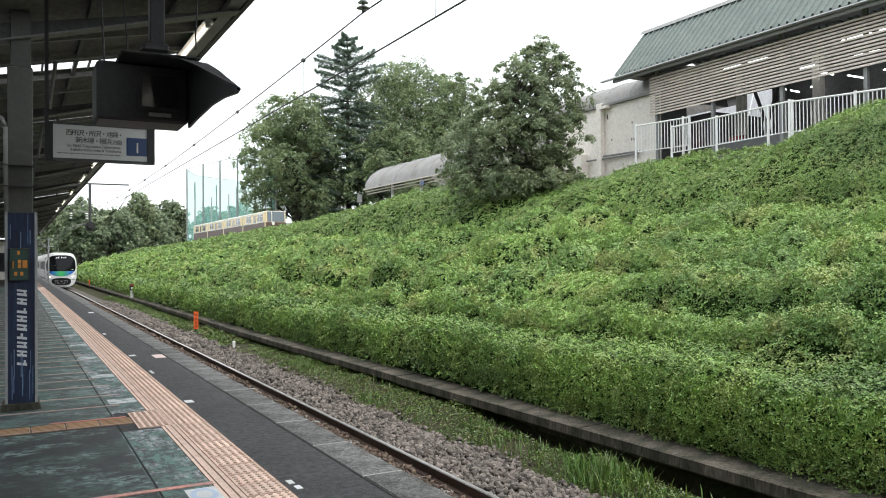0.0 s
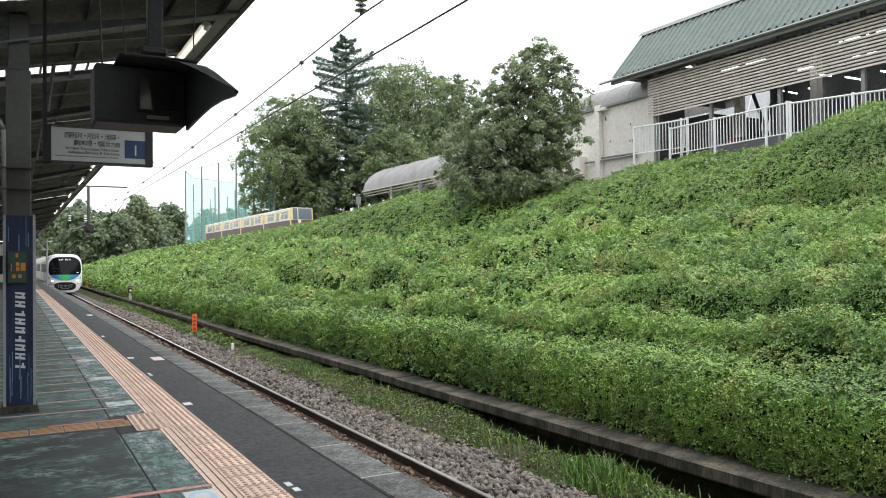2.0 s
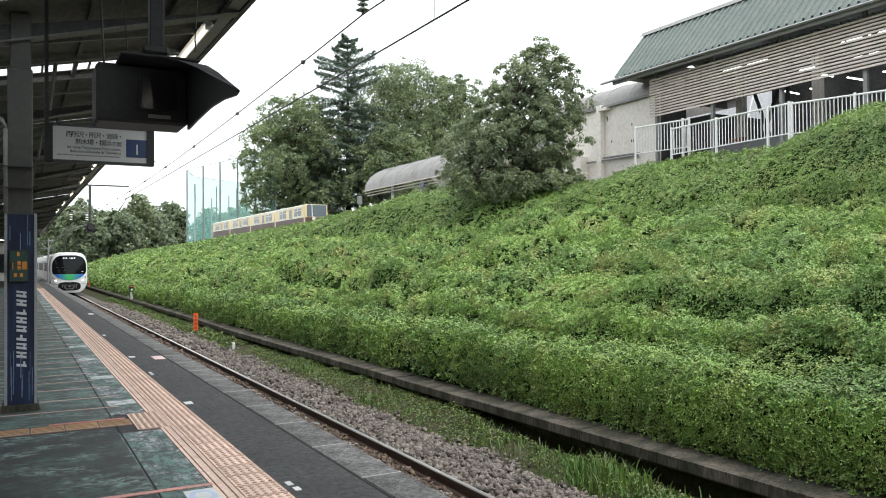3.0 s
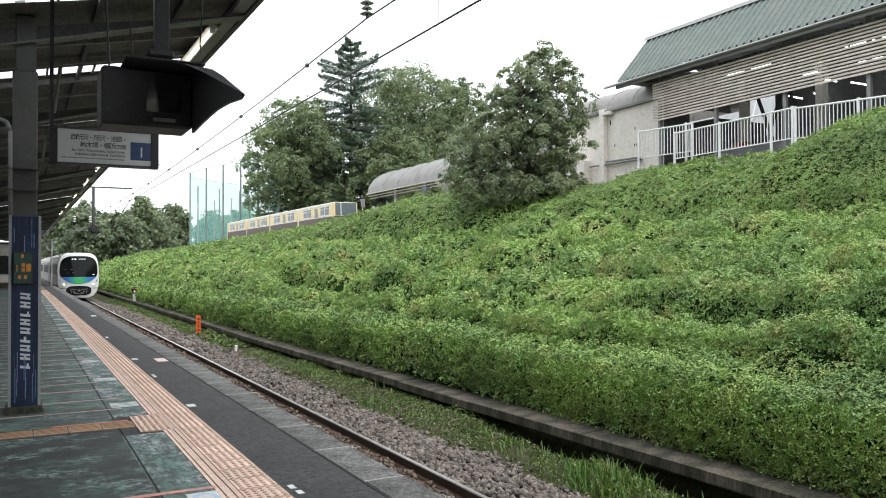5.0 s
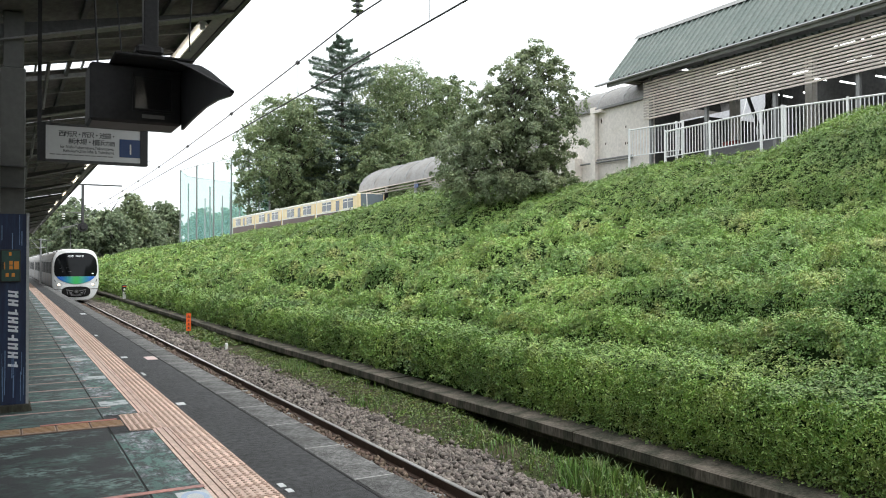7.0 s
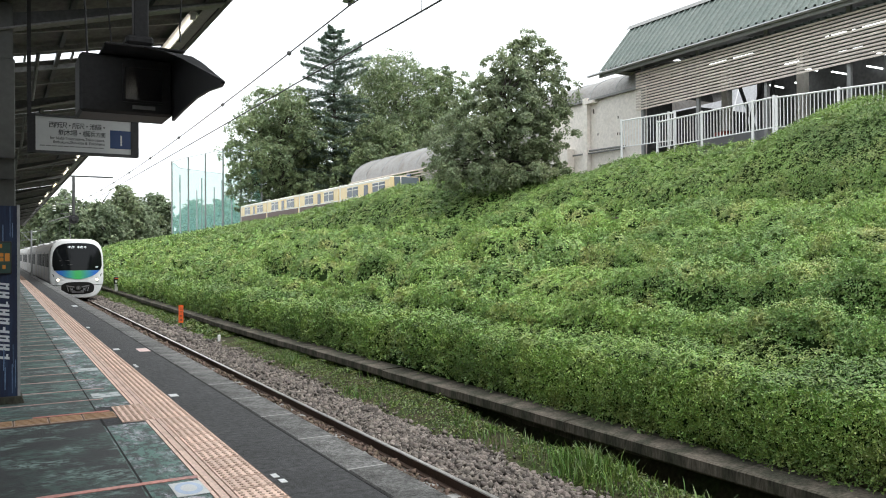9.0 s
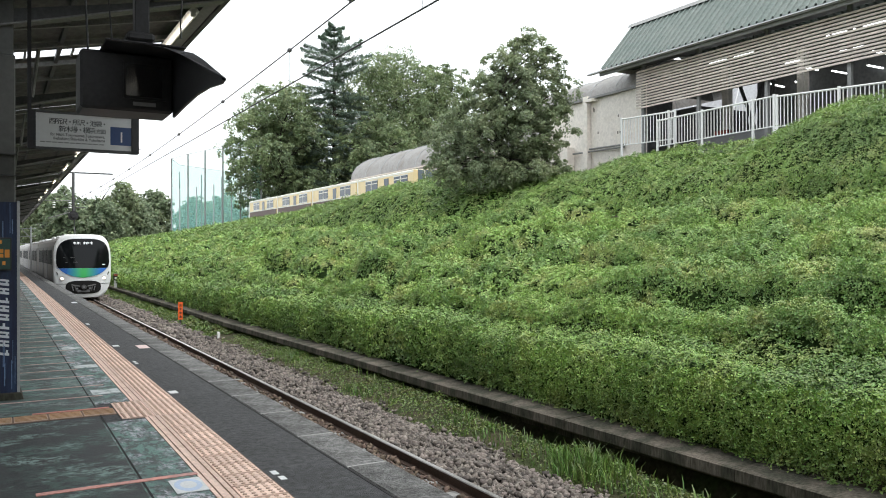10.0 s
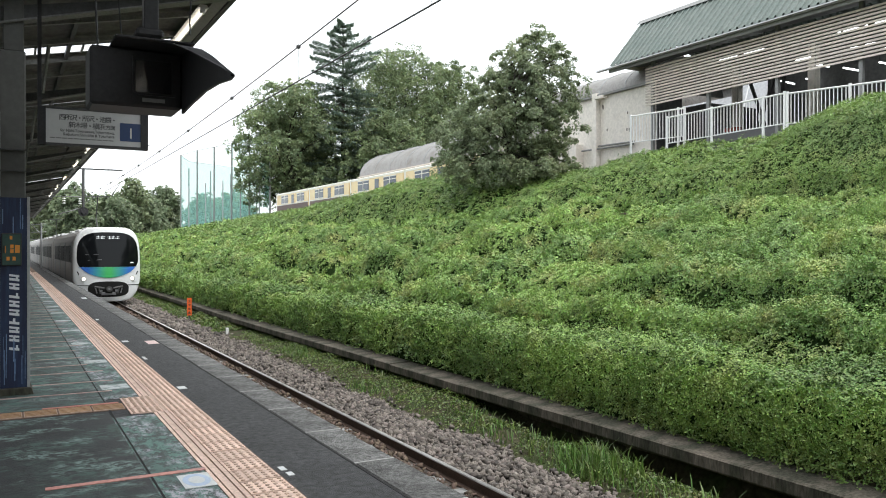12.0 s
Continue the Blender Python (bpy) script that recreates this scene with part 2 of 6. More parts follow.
def tube(a, b, r, r2=None, n=8, bm=None, caps=True):
    """A round bar from a to b, tapering from r to r2."""
    bm = bm or bmesh.new()
    a, b = Vector(a), Vector(b)
    q = (b - a).to_track_quat("Z", "Y").to_matrix()
    rings = []
    for p, rr in ((a, r), (b, r if r2 is None else r2)):
        rings.append([bm.verts.new(p + q @ Vector((rr * math.cos(2 * math.pi * i / n), rr * math.sin(2 * math.pi * i / n), 0))) for i in range(n)])
    for i in range(n):
        bm.faces.new((rings[0][i], rings[0][(i + 1) % n], rings[1][(i + 1) % n], rings[1][i]))
    if caps:
        bm.faces.new(rings[0][::-1])
        bm.faces.new(rings[1])
    return bm


def prism(outline, axis, lo, hi, bm=None):
    """A closed 2D outline drawn out along an axis: 'x' takes (y, z), 'y' takes (x, z), 'z' takes (x, y)."""
    bm = bm or bmesh.new()
    put = {"x": lambda p, h: (h, p[0], p[1]), "y": lambda p, h: (p[0], h, p[1]), "z": lambda p, h: (p[0], p[1], h)}[axis]
    a = [bm.verts.new(put(p, lo)) for p in outline]
    b = [bm.verts.new(put(p, hi)) for p in outline]
    k = len(outline)
    for i in range(k):
        bm.faces.new((a[i], a[(i + 1) % k], b[(i + 1) % k], b[i]))
    bm.faces.new(a[::-1])
    bm.faces.new(b)
    bmesh.ops.recalc_face_normals(bm, faces=bm.faces)
    return bm


def empty(name, m, label, category, group="", kind=""):
    ob = new(name)
    ob.matrix_world = m
    return tagged(ob, label, category, group, kind)


def raw_mesh(name, verts, faces, material, parent=None, smooth=False):
    """A mesh from numpy arrays; all faces have the same number of corners."""
    me = bpy.data.meshes.new(name)
    k = faces.shape[1]
    me.vertices.add(len(verts))
    me.vertices.foreach_set("co", np.ascontiguousarray(verts, np.float32).ravel())
    me.loops.add(faces.size)
    me.loops.foreach_set("vertex_index", np.ascontiguousarray(faces, np.int32).ravel())
    me.polygons.add(len(faces))
    me.polygons.foreach_set("loop_start", np.arange(0, faces.size, k, dtype=np.int32))
    me.update(calc_edges=True)
    me.materials.append(material)
    if smooth:
        me.polygons.foreach_set("use_smooth", [True] * len(faces))
    ob = new(name, me)
    ob.parent = parent
    return ob


def field(x, y, seed=0):
    """Smooth value noise on the plane, -1 to 1, for arrays."""
    xi, yi = np.floor(x).astype(np.int64), np.floor(y).astype(np.int64)
    fx, fy = x - xi, y - yi
    fx, fy = fx * fx * (3 - 2 * fx), fy * fy * (3 - 2 * fy)

    def h(a, b):
        k = (a * 374761393 + b * 668265263 + seed * 1442695041) & 0x7FFFFFFF
        k = ((k ^ (k >> 13)) * 1274126177) & 0x7FFFFFFF
        return ((k ^ (k >> 16)) & 0xFFFF) / 32767.5 - 1
    return ((h(xi, yi) * (1 - fx) + h(xi + 1, yi) * fx) * (1 - fy) + (h(xi, yi + 1) * (1 - fx) + h(xi + 1, yi + 1) * fx) * fy)


def mounds(x, y, seed=0):
    """Rounded cells, one to a plant: 1 at a plant's middle, falling to 0 where plants meet, with each plant's own height."""
    xi, yi = np.floor(x).astype(np.int64), np.floor(y).astype(np.int64)
    best, own, second = np.full(x.shape, 9.0), np.zeros(x.shape), np.full(x.shape, 9.0)
    for a in (-1, 0, 1):
        for b in (-1, 0, 1):
            cx, cy = xi + a, yi + b
            k = (cx * 73856093 + cy * 19349663 + seed * 83492791) & 0x7FFFFFFF
            k = ((k ^ (k >> 13)) * 1274126177) & 0x7FFFFFFF
            jx, jy, h = (k & 1023) / 1023, ((k >> 10) & 1023) / 1023, ((k >> 20) & 1023) / 1023
            d = np.hypot(cx + 0.15 + 0.7 * jx - x, cy + 0.15 + 0.7 * jy - y)
            near = d < best
            second = np.where(near, best, np.minimum(second, d))
            own, best = np.where(near, h, own), np.where(near, d, best)
    gap = np.clip((second - best) / 0.45, 0, 1)
    return np.sqrt(gap) * (0.55 + 0.45 * own)


def leaf_arrays(pos, nrm, size, rng, slim=0.5, tilt=0.6, fold=0.25):
    """Folded four-cornered leaves at pos, facing about nrm."""
    n = len(pos)
    nn = nrm + rng.normal(0, tilt, (n, 3))
    nn /= np.linalg.norm(nn, axis=1)[:, None] + 1e-9
    t = rng.normal(0, 1, (n, 3))
    t -= nn * (t * nn).sum(1)[:, None]
    t /= np.linalg.norm(t, axis=1)[:, None] + 1e-9
    s = np.cross(nn, t)
    L = (size * rng.uniform(0.7, 1.3, n))[:, None]
    w = L * slim * 0.5
    v = np.empty((n, 4, 3))
    v[:, 0] = pos - t * L * 0.5
    v[:, 1] = pos + s * w + nn * w * fold * 2
    v[:, 2] = pos + t * L * 0.5
    v[:, 3] = pos - s * w + nn * w * fold * 2
    f = np.arange(n * 4).reshape(n, 4)
    tri = np.concatenate((f[:, [0, 1, 2]], f[:, [0, 2, 3]]))
    return v.reshape(-1, 3), tri


# ---- ground, track and platform ----
EDGE_X, TRACK_X, RAIL_Z = 2.58, 4.22, -1.1


def ground_height(x, y):
    """The lie of the land away from the platform: track bed, ditch, then the embankment and the plateau."""
    x = np.asarray(x, float)
    z = np.interp(x, [-400, -12, -6, 2.4, 2.9, 5.6, 6.2, 6.55, 6.82, 6.87, 7.1, 7.5, 8.2, 19.6, 21, 60, 400],
                  [-1.3, -1.3, -1.3, -1.3, -1.32, -1.32, -1.34, -1.22, -1.15, -1.14, -1.1, -1.1, -0.35, 4.25, 4.6, 5.2, 8.0])
    far = np.clip((np.asarray(y, float) - 30) / 90, 0, 1)
    gully = np.clip((x - 6.8) / 0.2, 0, 1) * np.clip((7.6 - x) / 0.2, 0, 1) * np.clip((12.5 - np.asarray(y, float)) / 3, 0, 1)
    return z - far * 1.1 * np.clip((x - 12) / 8, 0, 1) - 0.27 * gully


def make_ground():
    xs = np.concatenate((np.linspace(-900, -10, 12), np.linspace(-6, 2, 5), np.linspace(2.4, 8.4, 25), np.linspace(9, 24, 26), np.linspace(28, 900, 16)))
    ys = np.concatenate((np.linspace(-900, -20, 8), np.linspace(-10, 60, 60), np.linspace(65, 200, 28), np.linspace(240, 3000, 12)))
    gx, gy = np.meshgrid(xs, ys, indexing="ij")
    gz = ground_height(gx, gy)
    v = np.stack((gx, gy, gz), -1).reshape(-1, 3)
    i = np.arange(len(xs) * len(ys)).reshape(len(xs), len(ys))
    f = np.stack((i[:-1, :-1], i[1:, :-1], i[1:, 1:], i[:-1, 1:]), -1).reshape(-1, 4)
    tagged(raw_mesh("ground", v, f, SOIL, smooth=True), "dark soil ground rising in an embankment", "ground", kind="structure")


def make_track():
    bm = prism([(2.62, -1.6), (2.62, -1.27), (3.3, -1.26), (5.5, -1.26), (5.95, -1.33), (6.2, -1.5)], "y", -15, 260)
    tagged(mesh_ob("ballast_bed", bm, BALLAST), "grey-brown crushed stone ballast bed under the track", "ballast", kind="structure")
    track = empty("railway_track", pose(0, 0, 0), "narrow-gauge railway track with rusty rails on concrete sleepers", "track", kind="structure")
    for x in (TRACK_X - 0.565, TRACK_X + 0.565):
        s = x
        web = [(s - 0.065, -1.253), (s + 0.065, -1.253), (s + 0.06, -1.24), (s + 0.012, -1.225), (s + 0.012, -1.15), (s + 0.032, -1.14), (s + 0.032, -1.108),
               (s - 0.032, -1.108), (s - 0.032, -1.14), (s - 0.012, -1.15), (s - 0.012, -1.225), (s - 0.06, -1.24)]
        part("rail", prism(web, "y", -15, 260), RUST, track, "rust-brown steel rail")
        part("rail_head", prism([(s - 0.034, -1.112), (s + 0.034, -1.112), (s + 0.028, RAIL_Z), (s - 0.028, RAIL_Z)], "y", -15, 260), RAILTOP, track, "polished running surface")
    first = part("sleeper", box(-1.0, 1.0, -0.1, 0.1, -1.3, -1.245, None), CONCRETE, track, bevel=0.012)
    first.location = (TRACK_X, 2.0, 0)
    for k in range(1, 140):
        s = new("sleeper", first.data)
        s.parent, s.location = track, (TRACK_X, 2.0 + k * 0.6, 0)


def make_stones():
    """Loose ballast: broken angular stones."""
    rng = np.random.default_rng(5)
    iv = np.array([(i, j, k) for i in (-1, 1) for j in (-1, 1) for k in (-1, 1)]) * 0.8
    fi = np.array([(0, 1, 3), (0, 3, 2), (4, 7, 5), (4, 6, 7), (0, 5, 1), (0, 4, 5), (2, 3, 7), (2, 7, 6), (0, 2, 6), (0, 6, 4), (1, 5, 7), (1, 7, 3)])
    px, py = [], []
    for lo, hi, cell in ((-8, 3, 0.085), (3, 14, 0.046), (14, 26, 0.06), (26, 60, 0.12)):
        for x0, x1 in ((2.75, 3.55), (4.0, 4.7), (4.85, 6.5)):
            if x0 == 2.75 and lo > 20:
                continue
            k = int((x1 - x0) * (hi - lo) / cell ** 2 * (1.0 if x0 > 4.8 else 0.6))
            px.append(rng.uniform(x0, x1, k)); py.append(rng.uniform(lo, hi, k))
    x, y = np.concatenate(px), np.concatenate(py)
    n = len(x)
    edge = 6.2 + 0.16 * field(y * 0.8, y * 0, 3)
    keep = x < edge + rng.normal(0, 0.08, n)
    x, y = x[keep], y[keep]
    n = len(x)
    z = np.interp(x, [2.6, 3.3, 4.6, 4.9, 5.6, 6.1, 6.5], [-1.26, -1.25, -1.25, -1.22, -1.24, -1.31, -1.26]) + 0.035 * field(x * 3, y * 3, 9) + rng.uniform(-0.015, 0.02, n)
    r = rng.uniform(0.02, 0.04, n) * np.where(y > 26, 1.9, 1.0)
    p = (iv[None] + rng.uniform(-0.62, 0.45, (n, 8, 3))) * rng.uniform(0.7, 1.25, (n, 1, 3)) * r[:, None, None]
    for ax in ((0, 1), (1, 2), (0, 2)):
        a = rng.uniform(0, 6.28, (n, 1))
        c, s = np.cos(a), np.sin(a)
        u, w = p[..., ax[0]].copy(), p[..., ax[1]].copy()
        p[..., ax[0]], p[..., ax[1]] = u * c - w * s, u * s + w * c
    v = p + np.stack((x, y, z), -1)[:, None]
    for inner, material, label in ((False, STONE, "loose grey and brown crushed ballast stones"), (True, RUSTY_STONE, "rust-stained ballast stones between platform and rail")):
        vv = v[(x < 4.75) == inner]
        f = (fi[None] + (np.arange(len(vv)) * 8)[:, None, None]).reshape(-1, 3)
        tagged(raw_mesh("ballast_stones", vv.reshape(-1, 3), f, material), label, "ballast", kind="stuff")


UNDERSEAM = mat("dark open seam", (0.012, 0.012, 0.012), 0.9, vary=0.2)
DOTS = [(1.72, 1.765, 5.52, 5.62, WHITE_PAINT), (1.73, 1.775, 5.37, 5.46, WHITE_PAINT), (1.7, 1.79, 9.25, 9.42, WHITE_PAINT), (2.05, 2.22, 13.8, 14.3, PINK_PAINT),
        (1.72, 1.76, 11.95, 12.07, WHITE_PAINT), (1.72, 1.76, 12.12, 12.25, WHITE_PAINT), (1.71, 1.81, 14.3, 14.5, WHITE_PAINT), (1.72, 1.78, 18.9, 19.2, WHITE_PAINT), (2.05, 2.2, 27.0, 27.6, WHITE_PAINT)]


def make_platform():
    bm = box(-6.2, 2.25, -15, 230, -1.5, -0.0)
    plat = tagged(mesh_ob("platform", bm, ASPHALT), "dark asphalt station platform with worn paint", "platform", kind="structure")
    part("edge_wall", box(2.35, 2.5, -15, 230, -1.5, -0.16), OLD_CONCRETE, plat, "stained concrete edge wall")
    part("painted_area", box(-6.0, 0.9, 8.72, 60, 0.0, 0.004), WORN_MORE, plat, "worn green walkway paint")
    part("painted_area", box(-6.0, 0.86, -8, 8.3, 0.0, 0.004), WORN_GREEN_SHADE, plat)
    part("painted_band", box(0.9, 1.235, 9.0, 60, 0.0, 0.005), WORN_BAND, plat, "worn pale green and white paint band")
    part("painted_band", box(0.86, 1.235, -8, 7.98, 0.0, 0.005), WORN_BAND, plat)
    y = 8.75
    k = 0
    gaps = (0.0, 0.72, 0.74, 0.86, 0.72, 0.76, 0.86)
    while y < 45:
        y += gaps[1 + k % 6] + random.uniform(-0.04, 0.04)
        part("red_line", box(-1.8 if k % 3 else -2.2, 0.9 + random.uniform(0, 0.25), y, y + 0.036, 0.004, 0.008), FADED_RED, plat)
        if k % 3 == 0:
            part("white_patch", box(0.93, 1.22, y + 0.1, y + 0.42, 0.005, 0.009), PATCH, plat)
        k += 1
    part("seam", box(2.236, 2.252, -8, 90, 0.0, 0.003), UNDERSEAM, plat)
    part("seam", box(0.872, 0.886, -8, 60, 0.005, 0.007), UNDERSEAM, plat)
    part("red_line", box(0.22, 1.25, 5.79, 5.855, 0.005, 0.009), NEAR_RED, plat)
    part("red_line", box(0.3, 1.0, 8.7, 8.76, 0.005, 0.009), RED_PAINT, plat)
    st = part("floor_sticker", box(1.03, 1.24, 5.38, 5.72, 0.006, 0.009), WHITE_PAINT, plat, "white and pale blue floor sticker")
    ring = bmesh.new()
    bmesh.ops.create_circle(ring, cap_ends=True, radius=0.1, segments=24)
    bmesh.ops.transform(ring, matrix=pose(1.135, 5.55, 0.0105) @ Matrix.Diagonal((0.9, 1.5, 1, 1)), verts=ring.verts)
    part("sticker_ring", ring, BLUE_STICKER, st)
    inner = bmesh.new()
    bmesh.ops.create_circle(inner, cap_ends=True, radius=0.06, segments=24)
    bmesh.ops.transform(inner, matrix=pose(1.135, 5.55, 0.012) @ Matrix.Diagonal((0.9, 1.5, 1, 1)), verts=inner.verts)
    part("sticker_disc", inner, WHITE_PAINT, st)
    for x0, x1, y0, y1, m in DOTS:
        part("edge_mark", box(x0, x1, y0, y1, 0.0, 0.004), m, plat)
    return plat


def make_coping(plat):
    """Concrete edge slabs, each its own piece, with open joints."""
    bm = box(0, 0.335, 0, 1.085, -0.17, 0.004)
    first = part("edge_slab", bm, COPING, plat, "weathered concrete edge slab", bevel=0.012)
    y = -3.35
    first.location = (2.25, y, 0)
    for k in range(1, 95):
        o = new("edge_slab", first.data)
        o.parent, o.location = plat, (2.25 + random.uniform(-0.006, 0.006), y + 1.1 * k, random.uniform(-0.004, 0.003))
        if k < 60:
            part("mortar_joint", box(2.252, 2.575, y + 1.1 * k - 0.016, y + 1.1 * k + 0.002, -0.1, 0.006), MORTAR, plat)
    part("far_edge", box(2.25, 2.58, y + 1.1 * 95, 230, -0.17, 0.003), COPING, plat)


def tactile_mesh(name, w, kind):
    bm = box(0.004, w - 0.004, 0.01, 0.282, 0, 0.008)
    flat = set(bm.faces)
    if kind == "dots":
        for i in range(5):
            for j in range(5):
                cx, cy = 0.035 + i * 0.057, 0.032 + j * 0.057
                prism([(cx + 0.016 * math.cos(k * 1.0472), cy + 0.016 * math.sin(k * 1.0472)) for k in range(6)], "z", 0.008, 0.0135, bm)
    else:
        for i in range(4):
            box(0.01, w - 0.01, 0.035 + i * 0.065, 0.07 + i * 0.065, 0.008, 0.013, bm)
    for f in bm.faces:
        f.material_index = 0 if f in flat else 1
    me = bpy.data.meshes.new(name)
    bm.to_mesh(me)
    bm.free()
    for m in (TACTILE, GRIME) if kind == "dots" else (GRIME, TACTILE_OLD):
        me.materials.append(m)
    return me


def make_tactile(plat):
    dots, bars = tactile_mesh("tactile_tile", 0.293, "dots"), tactile_mesh("tactile_tile_bars", 0.293, "bars")
    strip = part("tactile_strip", box(1.24, 1.68, -6, 120, 0.0, 0.003), JOINT, plat, "tan tactile paving strip")
    for x0, x1, h in ((1.243, 1.268, 0.006), (1.274, 1.3, 0.013), (1.306, 1.33, 0.006), (1.336, 1.368, 0.013)):
        part("guide_bar", box(x0, x1, -6, 120, 0.003, h), TACTILE, strip)
    for k in range(-5, 190):
        o = new("tactile_tile", dots)
        o.parent, o.location = strip, (1.375, 0.25 + k * 0.3, random.uniform(0.003, 0.005))
    for i in range(2):
        for k in range(3):
            o = new("tactile_tile", dots)
            o.parent, o.location = strip, (1.035, 8.05 + k * 0.3, 0.004) if i == 0 else (1.1, 8.05 + k * 0.3, 0.001)
    part("tile_bed", box(-5.3, 1.03, 8.355, 8.66, 0.0, 0.005), JOINT, plat)
    for k in range(20):
        o = new("tactile_bar_tile", bars)
        o.parent, o.location = strip, (0.735 - k * 0.3, 8.36, 0.004)




def foot_shift(y):
    """The curb and the hedge foot draw slightly nearer to the track with distance."""
    return np.clip(0.2 - 0.017 * (y - 7), -0.14, 0.26)


def make_curb():
    """The concrete trough wall along the foot of the embankment, in cast lengths."""
    wall = empty("retaining_curb", pose(0, 0, 0), "low dark mossy concrete retaining curb below the hedge", "curb", kind="structure")
    prof = [(7.36, -1.7), (7.36, -1.03), (7.03, -1.02), (7.0, -0.99), (7.0, -0.86), (7.03, -0.845), (7.5, -0.83), (7.54, -0.85), (7.54, -1.7)]
    first = part("curb_length", prism(prof, "y", 0.006, 2.994), OLD_CONCRETE, wall)
    first.location.y = -12
    for k in range(1, 50):
        o = new("curb_length", first.data)
        o.parent, o.location = wall, (float(foot_shift(-10.5 + 3 * k)) + random.uniform(-0.008, 0.008), -12 + 3 * k, random.uniform(-0.01, 0.01))
        o.rotation_euler.z = radians(0.9) if -10.5 + 3 * k < 27 else 0


def make_light_blockers():
    """Plain unseen walls, added to block light from behind the camera and the far side."""
    tagged(mesh_ob("wall_west", box(-6.4, -6.2, -15.2, 95, -1.5, 5.1), CANOPY_STEEL), "unseen plain grey wall added to block side light", "wall", kind="structure")
    tagged(mesh_ob("wall_south", box(-6.2, 2.3, -15.2, -15.0, -1.5, 5.1), CANOPY_STEEL), "unseen plain grey wall added behind the camera to block light", "wall", kind="structure")


make_ground()
make_light_blockers()
make_track()
make_stones()
make_curb()
plat = make_platform()


# ---- embankment planting ----
ROWS = (7.2, 8.95, 10.0, 11.75, 13.4, 15.3, 19.4)
STEP = (0.24, 0.38, 0.76, 0.55, 0.45, 0.66)


def row_warp(x, y):
    """How far the rows wander from straight lines."""
    loose = np.clip((x - 8.2) / 1.2, 0, 1) * (1 - 0.7 * np.clip((x - 15) / 0.8, 0, 1))
    return loose * (0.38 * field(y * 0.22, x * 0.12, 1) + 0.2 * field(y * 0.8, x * 0.4, 2))


def hedge_surface(x, y):
    """Height of the planting over the plan: stepped rows of mounded shrubs, each with a steep front and a sloping top."""
    u = x + row_warp(x, y)
    base = np.interp(u, [7.2, 7.4, 7.75, 8.2, 8.95, 20], [-0.75, -0.1, 0.1, 0.2, 0.34, 4.72])
    base = base + np.clip((9.2 - x) / 0.8, 0, 1) * (0.14 * field(y * 0.35, x * 0.3, 16) + 0.09 * field(y * 0.9, x, 17))
    z = base - np.clip((y - 30) / 90, 0, 1) * 1.1 * np.clip((x - 12) / 8, 0, 1)
    fade = 0.45 + 0.55 * np.clip(1.25 - np.abs(y - 8) / 22, 0, 1)
    for a, b, h in zip(ROWS[:-1], ROWS[1:], STEP):
        s = np.clip((u - a) / (b - a), 0, 1)
        top = np.minimum(1, s / 0.13) ** 0.6 * (1 - (0.62 if a < 15 else 0.1) * s) * np.minimum(1, (1 - s) / 0.08) ** 0.6
        even = h * (0.8 + 0.45 * field(y * 0.3, y * 0 + a, 21)) * (1 if a < 8 or a > 15 else fade)
        z = z + np.where((u >= a) & (u < b), (top - 0.42) * even, 0)
    wild = np.clip((x - 8.7) / 0.5, 0, 1) * (1 - 0.8 * np.clip((x - 15.1) / 0.5, 0, 1))
    wx, wy = x + 0.3 * field(x * 1.1, y * 0.9, 14), y + 0.4 * field(x * 0.9, y * 0.8, 15)
    z = z + wild * (0.4 * mounds(wx * 0.72, wy * 0.42, 3) + 0.24 * mounds(wx * 1.5, wy * 0.95, 4) - 0.36)
    z = z + wild * np.clip((y - 13) / 6, 0, 1) * (1.05 * mounds(wx * 0.52, wy * 0.3, 7) - 0.54)
    z = z + (1 - wild) * (0.12 * mounds(wx * 1.3, wy * 0.8, 5) - 0.06)
    z = z + 0.14 * wild * field(x * 0.4, y * 0.3, 4) + 0.06 * field(x * 1.9, y * 1.7, 5)
    big = np.clip((x - 15.6) / 1.0, 0, 1)
    return z + big * 0.95 * np.exp(-((y - 9.4) / 4.3) ** 8) + big * 0.25 * np.exp(-((y - 18.2) / 3.9) ** 8) + big * np.interp(y, [22, 28, 32, 37, 42, 48, 80], [0, 0.4, 0.8, 0.8, 0.45, 0.3, 0.15])


def tufts(p, q, seed):
    """Unevenness of a leafy surface at the scale of shoots and of handfuls of shoots."""
    return 0.55 * field(p * 3.1, q * 3.1, seed) + 0.5 * field(p * 7.3, q * 7.3, seed + 1)


